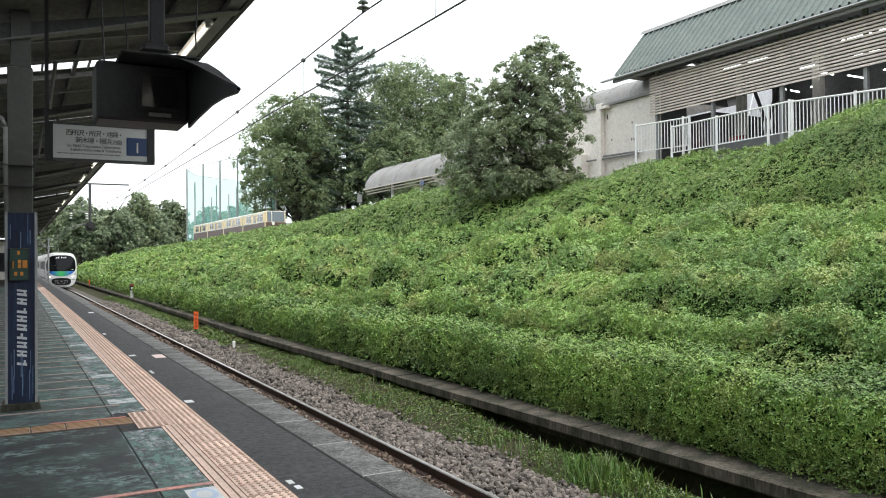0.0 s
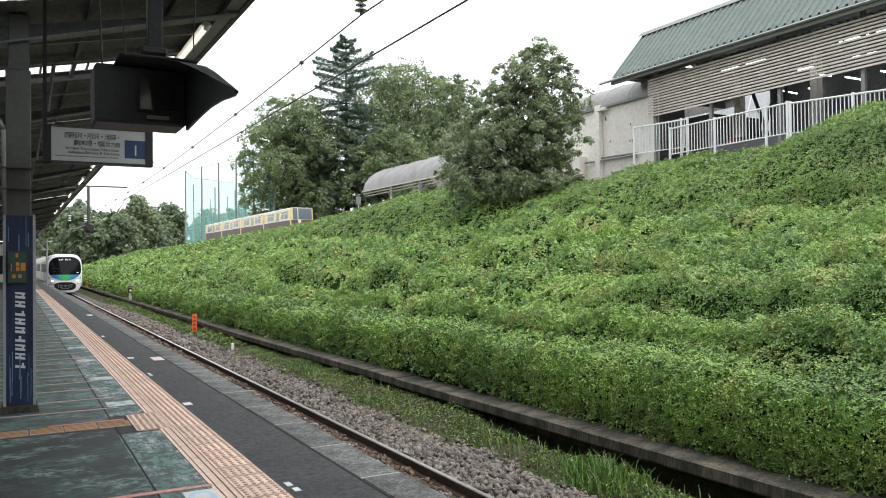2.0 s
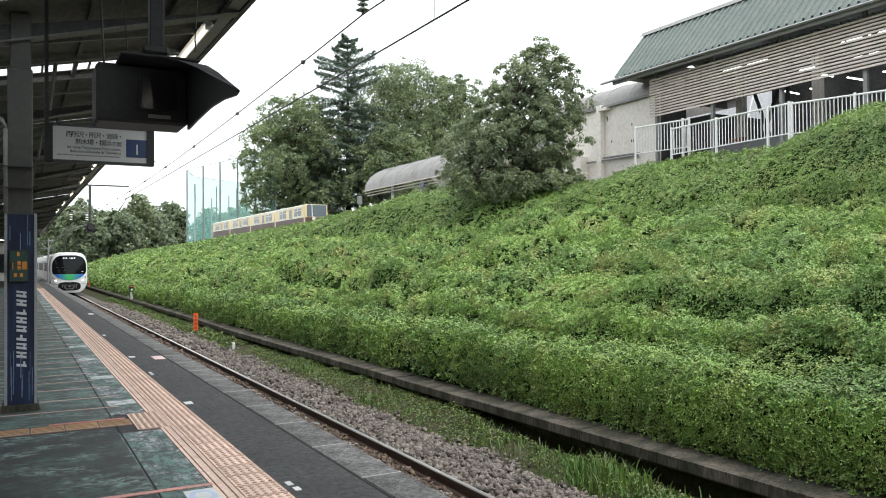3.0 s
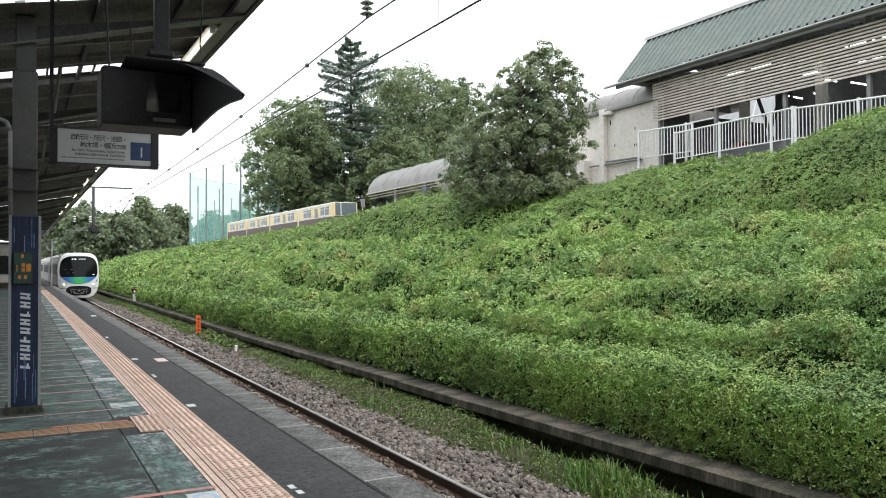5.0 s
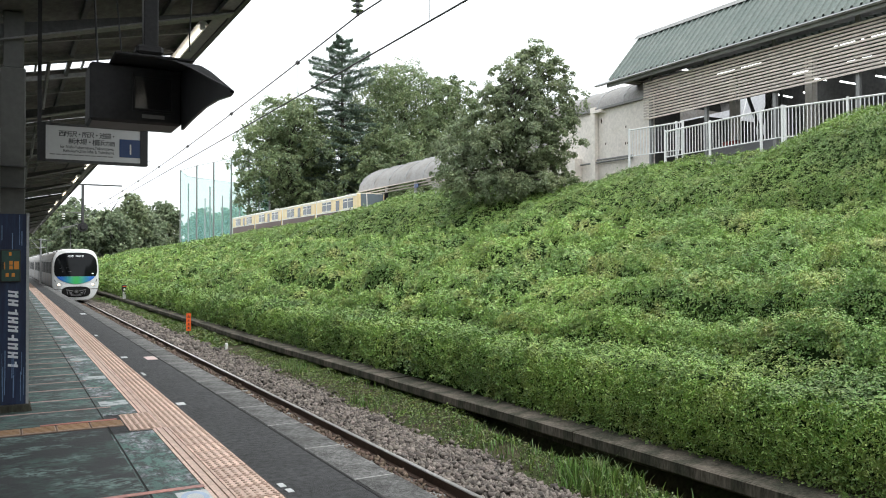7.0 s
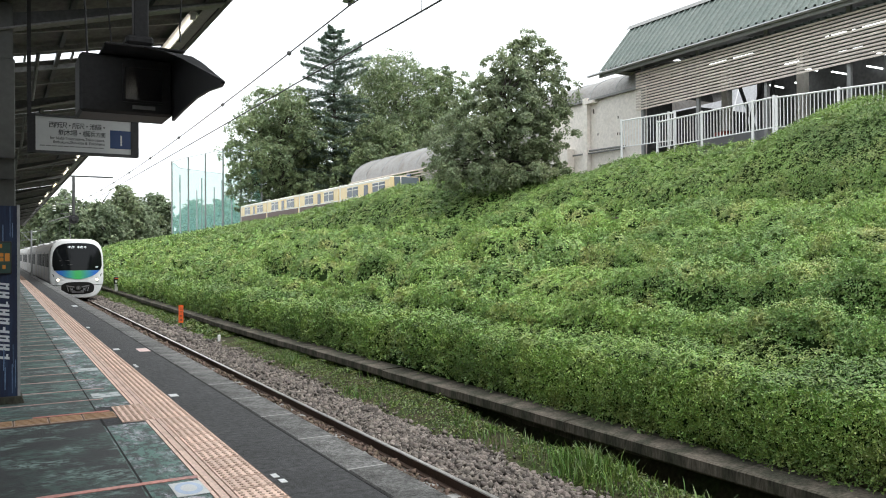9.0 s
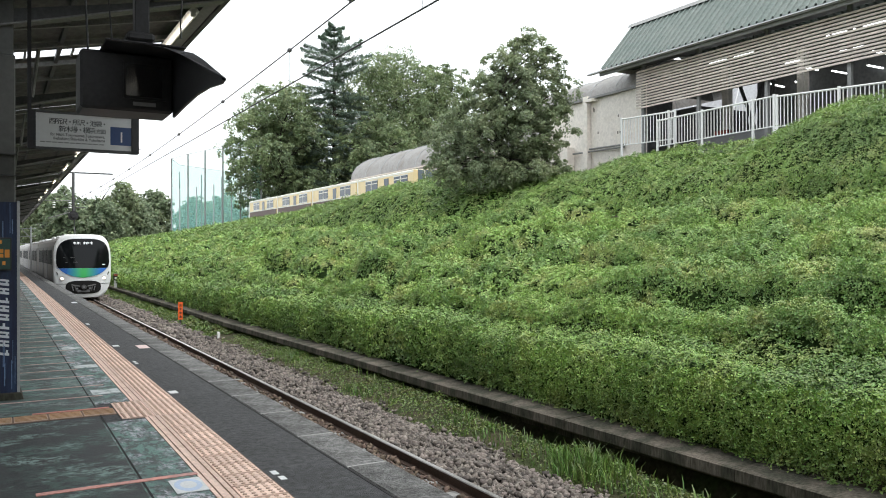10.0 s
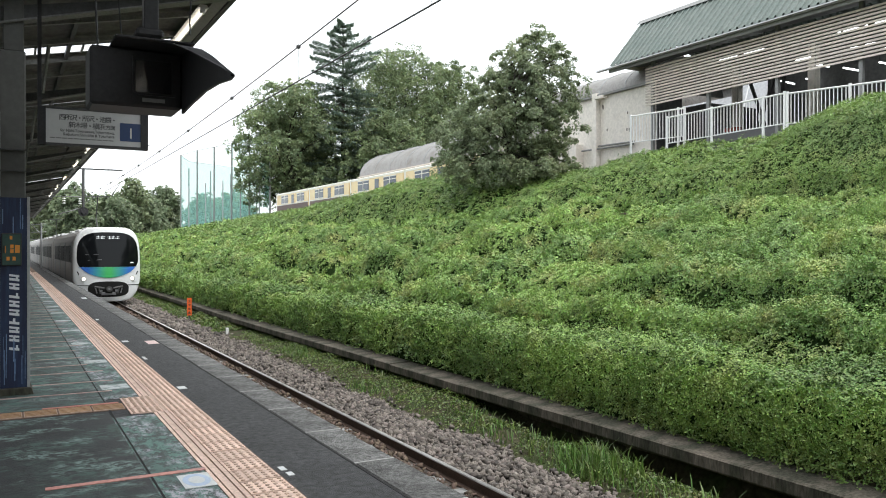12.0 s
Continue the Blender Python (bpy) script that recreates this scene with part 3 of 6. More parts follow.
def sprig_arrays(pos, axis, size, rng, leaves=4, slim=0.52):
    """Shoots: each a whorl of pointed, folded leaves about an axis, the leaves rising or drooping from it."""
    n = len(pos)
    ax = axis + rng.normal(0, 0.3, (n, 3))
    ax /= np.linalg.norm(ax, axis=1)[:, None] + 1e-9
    e1 = np.cross(ax, rng.normal(0, 1, (n, 3)))
    e1 /= np.linalg.norm(e1, axis=1)[:, None] + 1e-9
    e2 = np.cross(ax, e1)
    V = np.empty((n, leaves, 4, 3))
    for k in range(leaves):
        a = 2 * math.pi * k / leaves + rng.normal(0, 0.35, n)
        out = e1 * np.cos(a)[:, None] + e2 * np.sin(a)[:, None]
        lift = rng.normal(0.28, 0.32, n)[:, None]
        t = out * np.cos(lift) + ax * np.sin(lift)
        nn = ax * np.cos(lift) - out * np.sin(lift)
        side = np.cross(t, nn)
        L = (size * rng.uniform(0.65, 1.25, n))[:, None]
        foot = pos - ax * (rng.uniform(0, 0.9, n)[:, None] * size[:, None]) + t * L * 0.12
        V[:, k, 0] = foot
        V[:, k, 1] = foot + t * L * 0.52 + side * L * slim * 0.5 + nn * L * 0.08
        V[:, k, 2] = foot + t * L - nn * L * 0.1
        V[:, k, 3] = foot + t * L * 0.52 - side * L * slim * 0.5 + nn * L * 0.08
    f = np.arange(n * leaves * 4).reshape(-1, 4)
    return V.reshape(-1, 3), np.concatenate((f[:, [0, 1, 2]], f[:, [0, 2, 3]]))


def make_hedges():
    rng = np.random.default_rng(11)
    looks = ((LEAF_HEDGE, "dense dark green hedge clipped to a vertical face along the track", "hedge"),
             (LEAF_BRIGHT, "sprawling bright green shrubs on the embankment", "shrub"),
             (LEAF_BRIGHT, "mounded bright green shrubs with yellowing tips", "shrub"),
             (LEAF_BRIGHT, "loose green shrubs with bare dry patches", "shrub"),
             (LEAF_BRIGHT, "overgrown green shrubs below the clipped bushes", "shrub"),
             (LEAF_CLIPPED, "rounded clipped green bushes along the embankment top", "shrub"))
    for row, (a, b) in enumerate(zip(ROWS[:-1], ROWS[1:])):
        material, label, cat = looks[row]
        xs = np.linspace(a, b, 18)
        ys = np.concatenate((np.arange(0, 40, 0.25), np.arange(40, 150, 0.8)))
        gx, gy = np.meshgrid(xs, ys, indexing="ij")
        # Dark sheet sunk below the leaf surface, painting the shade in the gaps.
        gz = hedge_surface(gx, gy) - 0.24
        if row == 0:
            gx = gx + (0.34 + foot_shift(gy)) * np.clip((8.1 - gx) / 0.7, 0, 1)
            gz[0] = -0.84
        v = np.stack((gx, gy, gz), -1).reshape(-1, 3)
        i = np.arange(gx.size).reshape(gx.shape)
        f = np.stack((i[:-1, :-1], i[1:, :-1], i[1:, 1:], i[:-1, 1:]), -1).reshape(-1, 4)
        hedge = tagged(raw_mesh("hedge" if cat == "hedge" else "shrub_row", v, f, UNDER_SHADE, smooth=True), label, cat, "embankment planting", "stuff")
        P, N, S = [], [], []
        for lo, hi, dens, size in ((4.2, 9, 900, 0.044), (0.0, 4.2, 90, 0.085), (9, 14, 640, 0.051), (14, 24, 290, 0.072), (24, 40, 145, 0.094), (40, 70, 54, 0.145), (70, 145, 14, 0.28)):
            size = size * (0.92 if row == 5 else 1.0)
            k = int((b - a) * (hi - lo) * dens * (2.3 if row == 5 else 2.0))
            x, y = rng.uniform(a, b, k), rng.uniform(lo, hi, k)
            e = 0.04
            dx, dy = (hedge_surface(x + e, y) - hedge_surface(x - e, y)) / (2 * e), (hedge_surface(x, y + e) - hedge_surface(x, y - e)) / (2 * e)
            dx, dy = np.clip(dx, -3, 3), np.clip(dy, -3, 3)
            keep = (rng.random(k) < np.sqrt(1 + dx * dx + dy * dy) / 2.8) & ((y > x * 0.56) | (rng.random(k) < 0.12))
            x, y, dx, dy = x[keep], y[keep], dx[keep], dy[keep]
            k = len(x)
            n = np.stack((-dx, -dy, np.ones(k)), -1)
            n /= np.linalg.norm(n, axis=1)[:, None]
            calm = np.clip(1.3 - y / 45, 0.55, 1)
            rough = (0.085 if row in (0, 5) else 0.16) * calm
            off = rough * tufts(x, y, 40) + rng.uniform(-0.1, 0.02, k) * calm + np.where(rng.random(k) < 0.04, rng.uniform(0, 0.14, k), 0)
            z = hedge_surface(x, y)
            if row == 0:
                x = x + (0.12 + foot_shift(y)) * np.clip((8.1 - x) / 0.7, 0, 1)
            P.append(np.stack((x, y, z), -1) + n * off[:, None]); N.append(n + np.array((0, 0, 0.45))); S.append(np.full(k, size))
            if row:
                k3 = int((hi - lo) * dens * (0.5 if lo < 24 else 0.3))
                y = rng.uniform(lo, hi, k3)
                x = a - row_warp(np.full(k3, a), y)
                z = hedge_surface(x + 0.28, y) - rng.uniform(0, 1, k3) ** 0.8 * STEP[row] * 1.05
                x = x + rng.uniform(-0.02, 0.2, k3) - 0.06 * tufts(y, z, 48)
                n = np.stack((-np.ones(k3), rng.normal(0, 0.5, k3), rng.uniform(-0.2, 0.6, k3)), -1)
                P.append(np.stack((x, y, z), -1)); N.append(n); S.append(np.full(k3, size))
            if row == 0:
                k2 = int((hi - lo) * 1.1 * dens * 0.72)
                y, h = rng.uniform(lo, hi, k2), rng.uniform(0, 1, k2)
                zt = hedge_surface(np.full(k2, 7.62), y)
                z = -0.8 + h * (zt + 0.84)
                bulge = 7.43 - 0.17 * np.sin(h * 2.7) + 0.13 * field(y * 0.9, h * 1.2, 7) + 0.4 * np.clip(h - 0.78, 0, 1) ** 1.2 * 3
                x = bulge - 0.13 * tufts(y, z, 44) + rng.exponential(0.09, k2) + foot_shift(y)
                n = np.stack((-np.ones(k2), rng.normal(0, 0.5, k2), rng.uniform(-0.8, 0.15, k2)), -1)
                P.append(np.stack((x, y, z), -1)); N.append(n); S.append(size * rng.uniform(0.75, 1.15, k2))
        P, N, S = np.concatenate(P), np.concatenate(N), np.concatenate(S)
        v, f = sprig_arrays(P, N, S, rng)
        tagged(raw_mesh("leaves", v, f, material, hedge), kind="stuff")


make_hedges()


def make_grass():
    """Tufts of blades in the ditch between the ballast and the curb."""
    rng = np.random.default_rng(21)
    y = np.concatenate((rng.uniform(3, 26, 2600), rng.uniform(26, 70, 2500), rng.normal(7.9, 0.36, 600), rng.normal(16.0, 1.2, 800), rng.normal(21, 2, 900)))
    x = 6.62 + 0.16 * field(y * 0.7, y * 0, 31) + rng.normal(0, 0.2, len(y))
    dens = field(x * 1.5, y * 0.55, 32)
    keep = (dens + 0.4 * field(x * 4, y * 2.2, 37) > 0.0 + rng.normal(0, 0.15, len(y))) & (x < 7.0) & (x > 6.2)
    x, y = x[keep], y[keep]
    n = len(x)
    z = ground_height(x, y) - 0.01
    z = np.maximum(z, -1.36)
    h = rng.uniform(0.06, 0.24, n) * (0.8 + 0.55 * np.exp(-((y - 7.7) / 1.0) ** 2) + 0.3 * np.exp(-((y - 16) / 1.5) ** 2))
    a = rng.uniform(0, 6.28, n)
    lean = rng.uniform(0.1, 0.8, n) * h
    w = rng.uniform(0.006, 0.012, n) * np.where(y > 26, 2.2, 1)
    p = np.stack((x, y, z), -1)
    side = np.stack((-np.sin(a), np.cos(a), 0 * a), -1) * w[:, None]
    out = np.stack((np.cos(a), np.sin(a), 0 * a), -1)
    mid = p + out * (lean * 0.35)[:, None] + np.stack((0 * h, 0 * h, h * 0.65), -1)
    tip = p + out * lean[:, None] + np.stack((0 * h, 0 * h, h), -1)
    v = np.stack((p - side, p + side, mid + side * 0.7, mid - side * 0.7, tip), 1).reshape(-1, 3)
    k = np.arange(n)[:, None] * 5
    f = np.concatenate((k + [0, 1, 2], k + [0, 2, 3], k + [3, 2, 4]))
    tagged(raw_mesh("grass", v, f, GRASS), "tufts of green grass and weeds beside the ballast", "grass", kind="stuff")
    n = 52000
    y = rng.uniform(3, 60, n)
    x = 6.72 + 0.16 * field(y * 0.7, y * 0, 33) + rng.normal(0, 0.29, n)
    strip = rng.random(n) < 0.26
    x = np.where(strip & (y > 11), rng.uniform(6.85, 7.34, n), x)
    keep = (x < np.where(y < 11.5, 6.95, 7.3)) & (x > 6.05) & (field(x * 1.5, y * 0.5, 34) + 0.5 * field(x * 4, y * 3, 36) > np.where(y < 13, -0.75, -0.7))
    x, y = x[keep], y[keep]
    z = np.maximum(ground_height(x, y), -1.36) + rng.uniform(0, 0.12, len(x)) * (0.4 + 1.2 * np.clip(field(x * 2.5, y * 1.2, 35), 0, 1))
    v, f = leaf_arrays(np.stack((x, y, z), -1), np.tile((0, 0, 1.0), (len(x), 1)), np.where(y > 26, 0.09, 0.045), rng, 0.6, 0.6)
    tagged(raw_mesh("weeds", v, f, LEAF_WEED), "low leafy weeds in the ditch", "weeds", kind="stuff")


make_grass()


# ---- trees ----
def tree(name, x, y, z, height, clumps, material, label, leaves=30000, leaf=0.28, trunk=0.35, seed=1, slim=0.6):
    """clumps: (dx, dy, z, rx, rz) rounded masses of foliage about the trunk; each is filled with sub-clusters of leaves."""
    rng = np.random.default_rng(seed)
    top = empty(name, pose(x, y, z), label, "tree", "trees behind the embankment")
    bm = bmesh.new()
    bend = [Vector((rng.normal(0, 0.12) * k, rng.normal(0, 0.12) * k, height * 0.86 * k / 6)) for k in range(7)]
    for k in range(6):
        tube(bend[k], bend[k + 1], trunk * (1 - k / 6.6), trunk * (1 - (k + 1) / 6.6), 9, bm, False)
    part("trunk", bm, BARK, top, smooth=True)
    limbs = bmesh.new()
    P, N = [], []
    vol = np.array([c[3] * c[3] * c[4] for c in clumps]) ** 0.75
    for c, share in zip(clumps, vol / vol.sum()):
        cx, cy, cz, rx, rz = c
        centre = Vector((cx, cy, cz))
        start = bend[min(5, max(1, int((cz - rz * 0.9) / height * 7)))]
        mid = start.lerp(centre, 0.5) + Vector((0, 0, 0.25 * rz))
        tube(start, mid, trunk * 0.32, trunk * 0.2, 6, limbs, False)
        tube(mid, centre, trunk * 0.2, trunk * 0.07, 6, limbs, False)
        for _ in range(3):
            d = Vector(rng.normal(0, 1, 3)).normalized()
            tube(mid, centre + Vector((d.x * rx * 0.8, d.y * rx * 0.8, abs(d.z) * rz * 0.7)), trunk * 0.13, trunk * 0.03, 5, limbs, False)
        total = int(leaves * share)
        m = max(44, int(60 * (rx * rx * rz / 6) ** 0.4))
        d = rng.normal(0, 1, (m, 3))
        d[:, 2] += 0.25
        d /= np.linalg.norm(d, axis=1)[:, None]
        sub = np.array((cx, cy, cz)) + d * rng.uniform(0.45, 1.12, (m, 1)) * np.array((rx, rx, rz))
        sr = rng.uniform(0.12, 0.34, m) * (rx * rx * rz) ** (1 / 3)
        pick = rng.integers(0, m, total)
        q = rng.normal(0, 1, (total, 3))
        q /= np.linalg.norm(q, axis=1)[:, None]
        inward = (q * (d[pick] + np.array((0, 0, 0.45)))).sum(1) < -0.25
        q[inward] *= -1
        rad = rng.uniform(0.5, 1.15, (total, 1))
        P.append(sub[pick] + q * rad * sr[pick][:, None] * np.array((1, 1, 0.8))); N.append(q * 0.75 + np.array((0, 0, 0.6)))
    part("branchwork", limbs, BARK, top, smooth=True)
    P, N = np.concatenate(P), np.concatenate(N)
    v, f = leaf_arrays(P, N, np.full(len(P), leaf), rng, slim, 0.55)
    raw_mesh("crown", v, f, material, top)
    return top


def cedar(x, y, z, height, spread, seed=3):
    """A deodar: tiers of flat drooping boughs on a straight trunk, ragged at the tip."""
    rng = np.random.default_rng(seed)
    top = empty("cedar", pose(x, y, z), "tall dark blue-green cedar with drooping tiered boughs", "tree", "trees behind the embankment")
    part("trunk", tube((0, 0, 0), (0, 0, height), 0.45, 0.04, 10), BARK, top, smooth=True)
    limbs = bmesh.new()
    P = []
    k = 0
    zz = 1.5
    while zz < height - 0.2:
        s = 1 - zz / height
        reach = spread * (0.1 + min(0.66, 2.0 * s ** 0.85)) * rng.uniform(0.6, 1.25)
        for j in range(4 if s > 0.15 else 3):
            a = k * 2.4 + j * 1.571 + rng.uniform(-0.5, 0.5)
            L = reach * rng.uniform(0.7, 1.1)
            up = 0.42 if s < 0.3 else 0.12
            tip = Vector((math.cos(a) * L, math.sin(a) * L, zz + L * up))
            tube((0, 0, zz), tip, 0.07, 0.015, 5, limbs, False)
            n = int(150 + 520 * L / spread)
            t = rng.uniform(0.15, 1.05, n)
            w = rng.normal(0, 1, n) * L * 0.17 * np.sin(np.clip(t, 0, 1) * 2.8 + 0.25)
            p = np.stack((np.cos(a) * L * t - np.sin(a) * w, np.sin(a) * L * t + np.cos(a) * w, zz + L * up * t - 0.16 * np.abs(w) - 0.1 * t ** 2 * L + rng.normal(0, 0.1, n)), -1)
            P.append(p)
        zz += rng.uniform(0.65, 1.05)
        k += 1
    part("branchwork", limbs, BARK, top, smooth=True)
    P = np.concatenate(P)
    v, f = leaf_arrays(P, np.tile((0, 0, 1.0), (len(P), 1)), np.full(len(P), 0.42), rng, 0.28, 0.45)
    raw_mesh("crown", v, f, LEAF_CEDAR, top)


def round_clumps(w, h0, h1, n, seed):
    """Clumps over the shell of a broad rounded crown about w wide between heights h0 and h1."""
    rng = np.random.default_rng(seed)
    out = []
    mid, half = (h0 + h1) / 2, (h1 - h0) / 2
    for k in range(n):
        c = -0.85 + 1.8 * (k + 0.5) / n
        s = math.sqrt(max(0.05, 1 - c * c)) if c > 0 else 1 - 0.25 * c * c
        a = k * 2.4 + rng.uniform(-0.3, 0.3)
        size = w * rng.uniform(0.15, 0.23)
        r = max(0, w * 0.5 * s - size * 0.8) * rng.uniform(0.85, 1.1)
        out.append((math.cos(a) * r, math.sin(a) * r, mid + c * (half - size * 0.6), size, size * 0.85))
    out.append((0, 0, mid, w * 0.26, half * 0.6))
    return out


def wood(name, x, y, top, width, low, n, seed, material, label, leaves, k=1.32):
    """A tree of the wood behind the upper line."""
    h = (1.6 + (top - 1.6) * k) - 3.5
    tree(name, x * k, y * k, 3.5, h, round_clumps(width * k, low, h - 0.6, n, seed), material, label, leaves, 0.3, 0.45, 40 + seed)


tree("broadleaf_tree", 17.62, 25.95, 4.1, 6.2, [(0.83 * u + 0.56 * d, -0.56 * u + 0.83 * d, z, r, h) for u, d, z, r, h in (
     (0.9, 0, 5.2, 0.85, 0.95), (1.55, 0.3, 4.8, 0.75, 0.85), (0.1, 0, 4.7, 0.8, 1.0), (-0.75, 0, 4.3, 0.62, 0.95), (1.65, 0, 3.6, 0.9, 1.1), (0.4, -0.6, 3.6, 1.0, 1.2), (-0.9, -0.2, 3.2, 0.95, 1.1),
     (-1.75, 0, 2.6, 0.85, 0.95), (1.7, -0.3, 2.2, 0.9, 1.1), (0.6, -0.9, 2.2, 1.1, 1.1), (-0.6, -0.8, 1.9, 1.05, 1.0), (-2.4, -0.1, 1.6, 0.9, 0.8), (-1.6, -0.5, 1.1, 1.0, 0.9), (0.3, -0.9, 0.8, 1.1, 0.85),
     (1.3, -0.5, 1.0, 1.0, 0.95), (-2.6, 0, 0.8, 0.7, 0.65), (-0.7, 0.8, 3.0, 1.0, 1.2), (1.0, 0.9, 3.5, 1.0, 1.3), (0.5, 0.9, 1.5, 1.3, 1.2), (-1.8, 0.8, 1.2, 1.0, 0.9), (0.9, -1.2, 0.2, 1.0, 0.6), (-0.6, -1.2, 0.3, 1.0, 0.6), (-2.0, -0.7, 0.4, 0.9, 0.6), (1.9, -0.4, 0.4, 0.7, 0.6))],
     LEAF_GREY, "dense grey-green broadleaf tree beside the shelter wall", 64000, 0.13, 0.2, 41, slim=0.5)
wood("oak_tree", 22.7, 70, 17.4, 10.2, 1.4, 19, 1, LEAF_OAK, "large dark green oak with a rounded crown", 54000)
cedar(27.4 * 1.32, 69 * 1.32, 3.5, 26.0, 7.6)
wood("oak_tree", 34.8, 72, 22.4, 12.0, 4.0, 24, 2, LEAF_OAK, "tall oak with a full green crown", 58000)
wood("oak_tree", 40.2, 71, 21.6, 7.5, 6, 15, 4, LEAF_OAK, "slim green oak behind the taller one", 28000)
wood("oak_tree", 30.5, 66, 14.5, 9.0, 1.5, 13, 6, LEAF_OAK, "dark green understorey oak", 28000)
wood("oak_tree", 36.5, 64, 13.5, 8.0, 1.5, 11, 8, LEAF_GREY, "low green oak behind the upper station", 20000)
wood("oak_tree", 25.4, 75, 14.5, 8.0, 1.5, 11, 9, LEAF_OAK, "dark oak between the taller trees", 20000)
# Far wood: two in three crowns carry the leaf colour paled for haze.
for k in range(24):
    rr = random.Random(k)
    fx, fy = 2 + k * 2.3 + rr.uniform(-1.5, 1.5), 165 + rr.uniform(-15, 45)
    tree("oak_tree", fx, fy, 1, 14 + rr.uniform(-3, 2.5), round_clumps(9, -0.5, 12.5 + rr.uniform(-2, 3), 13, k + 50), LEAF_HAZED if k % 3 else LEAF_GREY,
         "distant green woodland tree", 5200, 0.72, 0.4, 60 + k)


# ---- platform canopy and its fittings ----
def roof_z(x):
    return 4.85 + 0.2 * (x - 2.5) if x > -1 else 4.15 + 0.2 * (-1 - x)


SKYLIGHTS = (5.4, 8.95, 12.6, 18.0, 23.9, 28.6, 34.5, 40.0, 46.0, 52.0, 58.0)
POSTS = [-1.75 + 5.75 * k for k in range(0, 14)]
PANEL = bpy.data.materials.new("clear corrugated roof panel")
PANEL.use_nodes = True
pn, pl = PANEL.node_tree.nodes, PANEL.node_tree.links
clear, milk, both = pn.new("ShaderNodeBsdfTransparent"), pn.new("ShaderNodeBsdfTranslucent"), pn.new("ShaderNodeMixShader")
clear.inputs[0].default_value, milk.inputs[0].default_value = (0.8, 0.82, 0.85, 1), (0.8, 0.82, 0.86, 1)
both.inputs[0].default_value = 0.45
pl.new(clear.outputs[0], both.inputs[1]); pl.new(milk.outputs[0], both.inputs[2]); pl.new(both.outputs[0], pn["Material Output"].inputs[0])


def make_canopy():
    can = empty("platform_canopy", pose(0, 0, 0), "long grey steel platform canopy with clear roof strips and slim beams", "canopy", kind="structure")
    cuts = [(s, s + (0.45 if s == 12.6 else 0.36)) for s in SKYLIGHTS]
    spans, y = [], -12.0
    for a, b in cuts + [(95.0, 95.0)]:
        spans.append((y, a))
        y = b
    for lo, hi in spans:
        for wing in ((-1.0, 2.46), (-4.4, -1.0)):
            bm = bmesh.new()
            n = max(2, int((hi - lo) / 0.1))
            n = min(n, 240)
            rows = []
            for k in range(n + 1):
                yy = lo + (hi - lo) * k / n
                dz = 0.03 if (k // 1) % 2 else 0.0
                rows.append([bm.verts.new((x, yy, roof_z(x + 1e-6 if x == wing[0] else x - 1e-6) + dz)) for x in wing])
            for a, b in zip(rows[:-1], rows[1:]):
                bm.faces.new((a[0], a[1], b[1], b[0]))
            part("roof_sheet", bm, DECK, can)
    for a, b in cuts:
        bm = bmesh.new()
        v = [bm.verts.new(p) for p in ((-1.0, a, roof_z(-0.99) + 0.02), (2.46, a, roof_z(2.46) + 0.02), (2.46, b, roof_z(2.46) + 0.02), (-1.0, b, roof_z(-0.99) + 0.02))]
        bm.faces.new(v)
        o = part("clear_panel", bm, PANEL, can, "clear corrugated roof strip")
        for k in range(6):
            x = -0.9 + k * 0.62
            part("glazing_bar", box(x, x + 0.03, a, b, roof_z(x) - 0.02, roof_z(x) + 0.01), GREY_STEEL, o)
    for x in (0.75, 1.65):
        part("purlin", box(x, x + 0.05, -12, 95, roof_z(x) - 0.07, roof_z(x) - 0.005), DARK_STEEL, can)
    part("edge_fascia", prism([(2.46, 4.70), (2.52, 4.70), (2.52, 4.92), (2.46, 4.92)], "y", -12, 95), DARK_STEEL, can, "dark steel fascia along the roof edge")
    part("edge_channel", prism([(2.3, 4.72), (2.45, 4.72), (2.45, 4.80), (2.3, 4.79)], "y", -12, 95), GREY_STEEL, can)
    for y in POSTS:
        for x0, x1 in ((-1.0, 2.45), (-4.4, -1.0)):
            za, zb = roof_z(x0 + 1e-4), roof_z(x1 - 1e-4)
            t0, t1 = (0.36, 0.14) if x0 > -2 else (0.14, 0.36)
            web = [(x0, za - t0), (x1, zb - t1), (x1, zb - 0.12), (x0, za - 0.12)]
            part("beam", prism([(p[0], p[1]) for p in web], "y", y + 0.08, y + 0.11), DARK_STEEL, can)
            part("beam_flange", prism([(x0, za - t0 - 0.02), (x1, zb - t1 - 0.02), (x1, zb - t1), (x0, za - t0)], "y", y, y + 0.19), CANOPY_STEEL, can)
        for off in (1.1, 2.2, 3.45, 4.6):
            part("rafter", prism([(-1.0, 4.05), (2.42, 4.734), (2.42, 4.8), (-1.0, 4.12)], "y", y + off, y + off + 0.06), CANOPY_STEEL, can)
        part("brace", tube((0.42, y + 2.3, 3.7), (0.5, y + 2.3, 4.35), 0.03, n=6), CANOPY_STEEL, can)


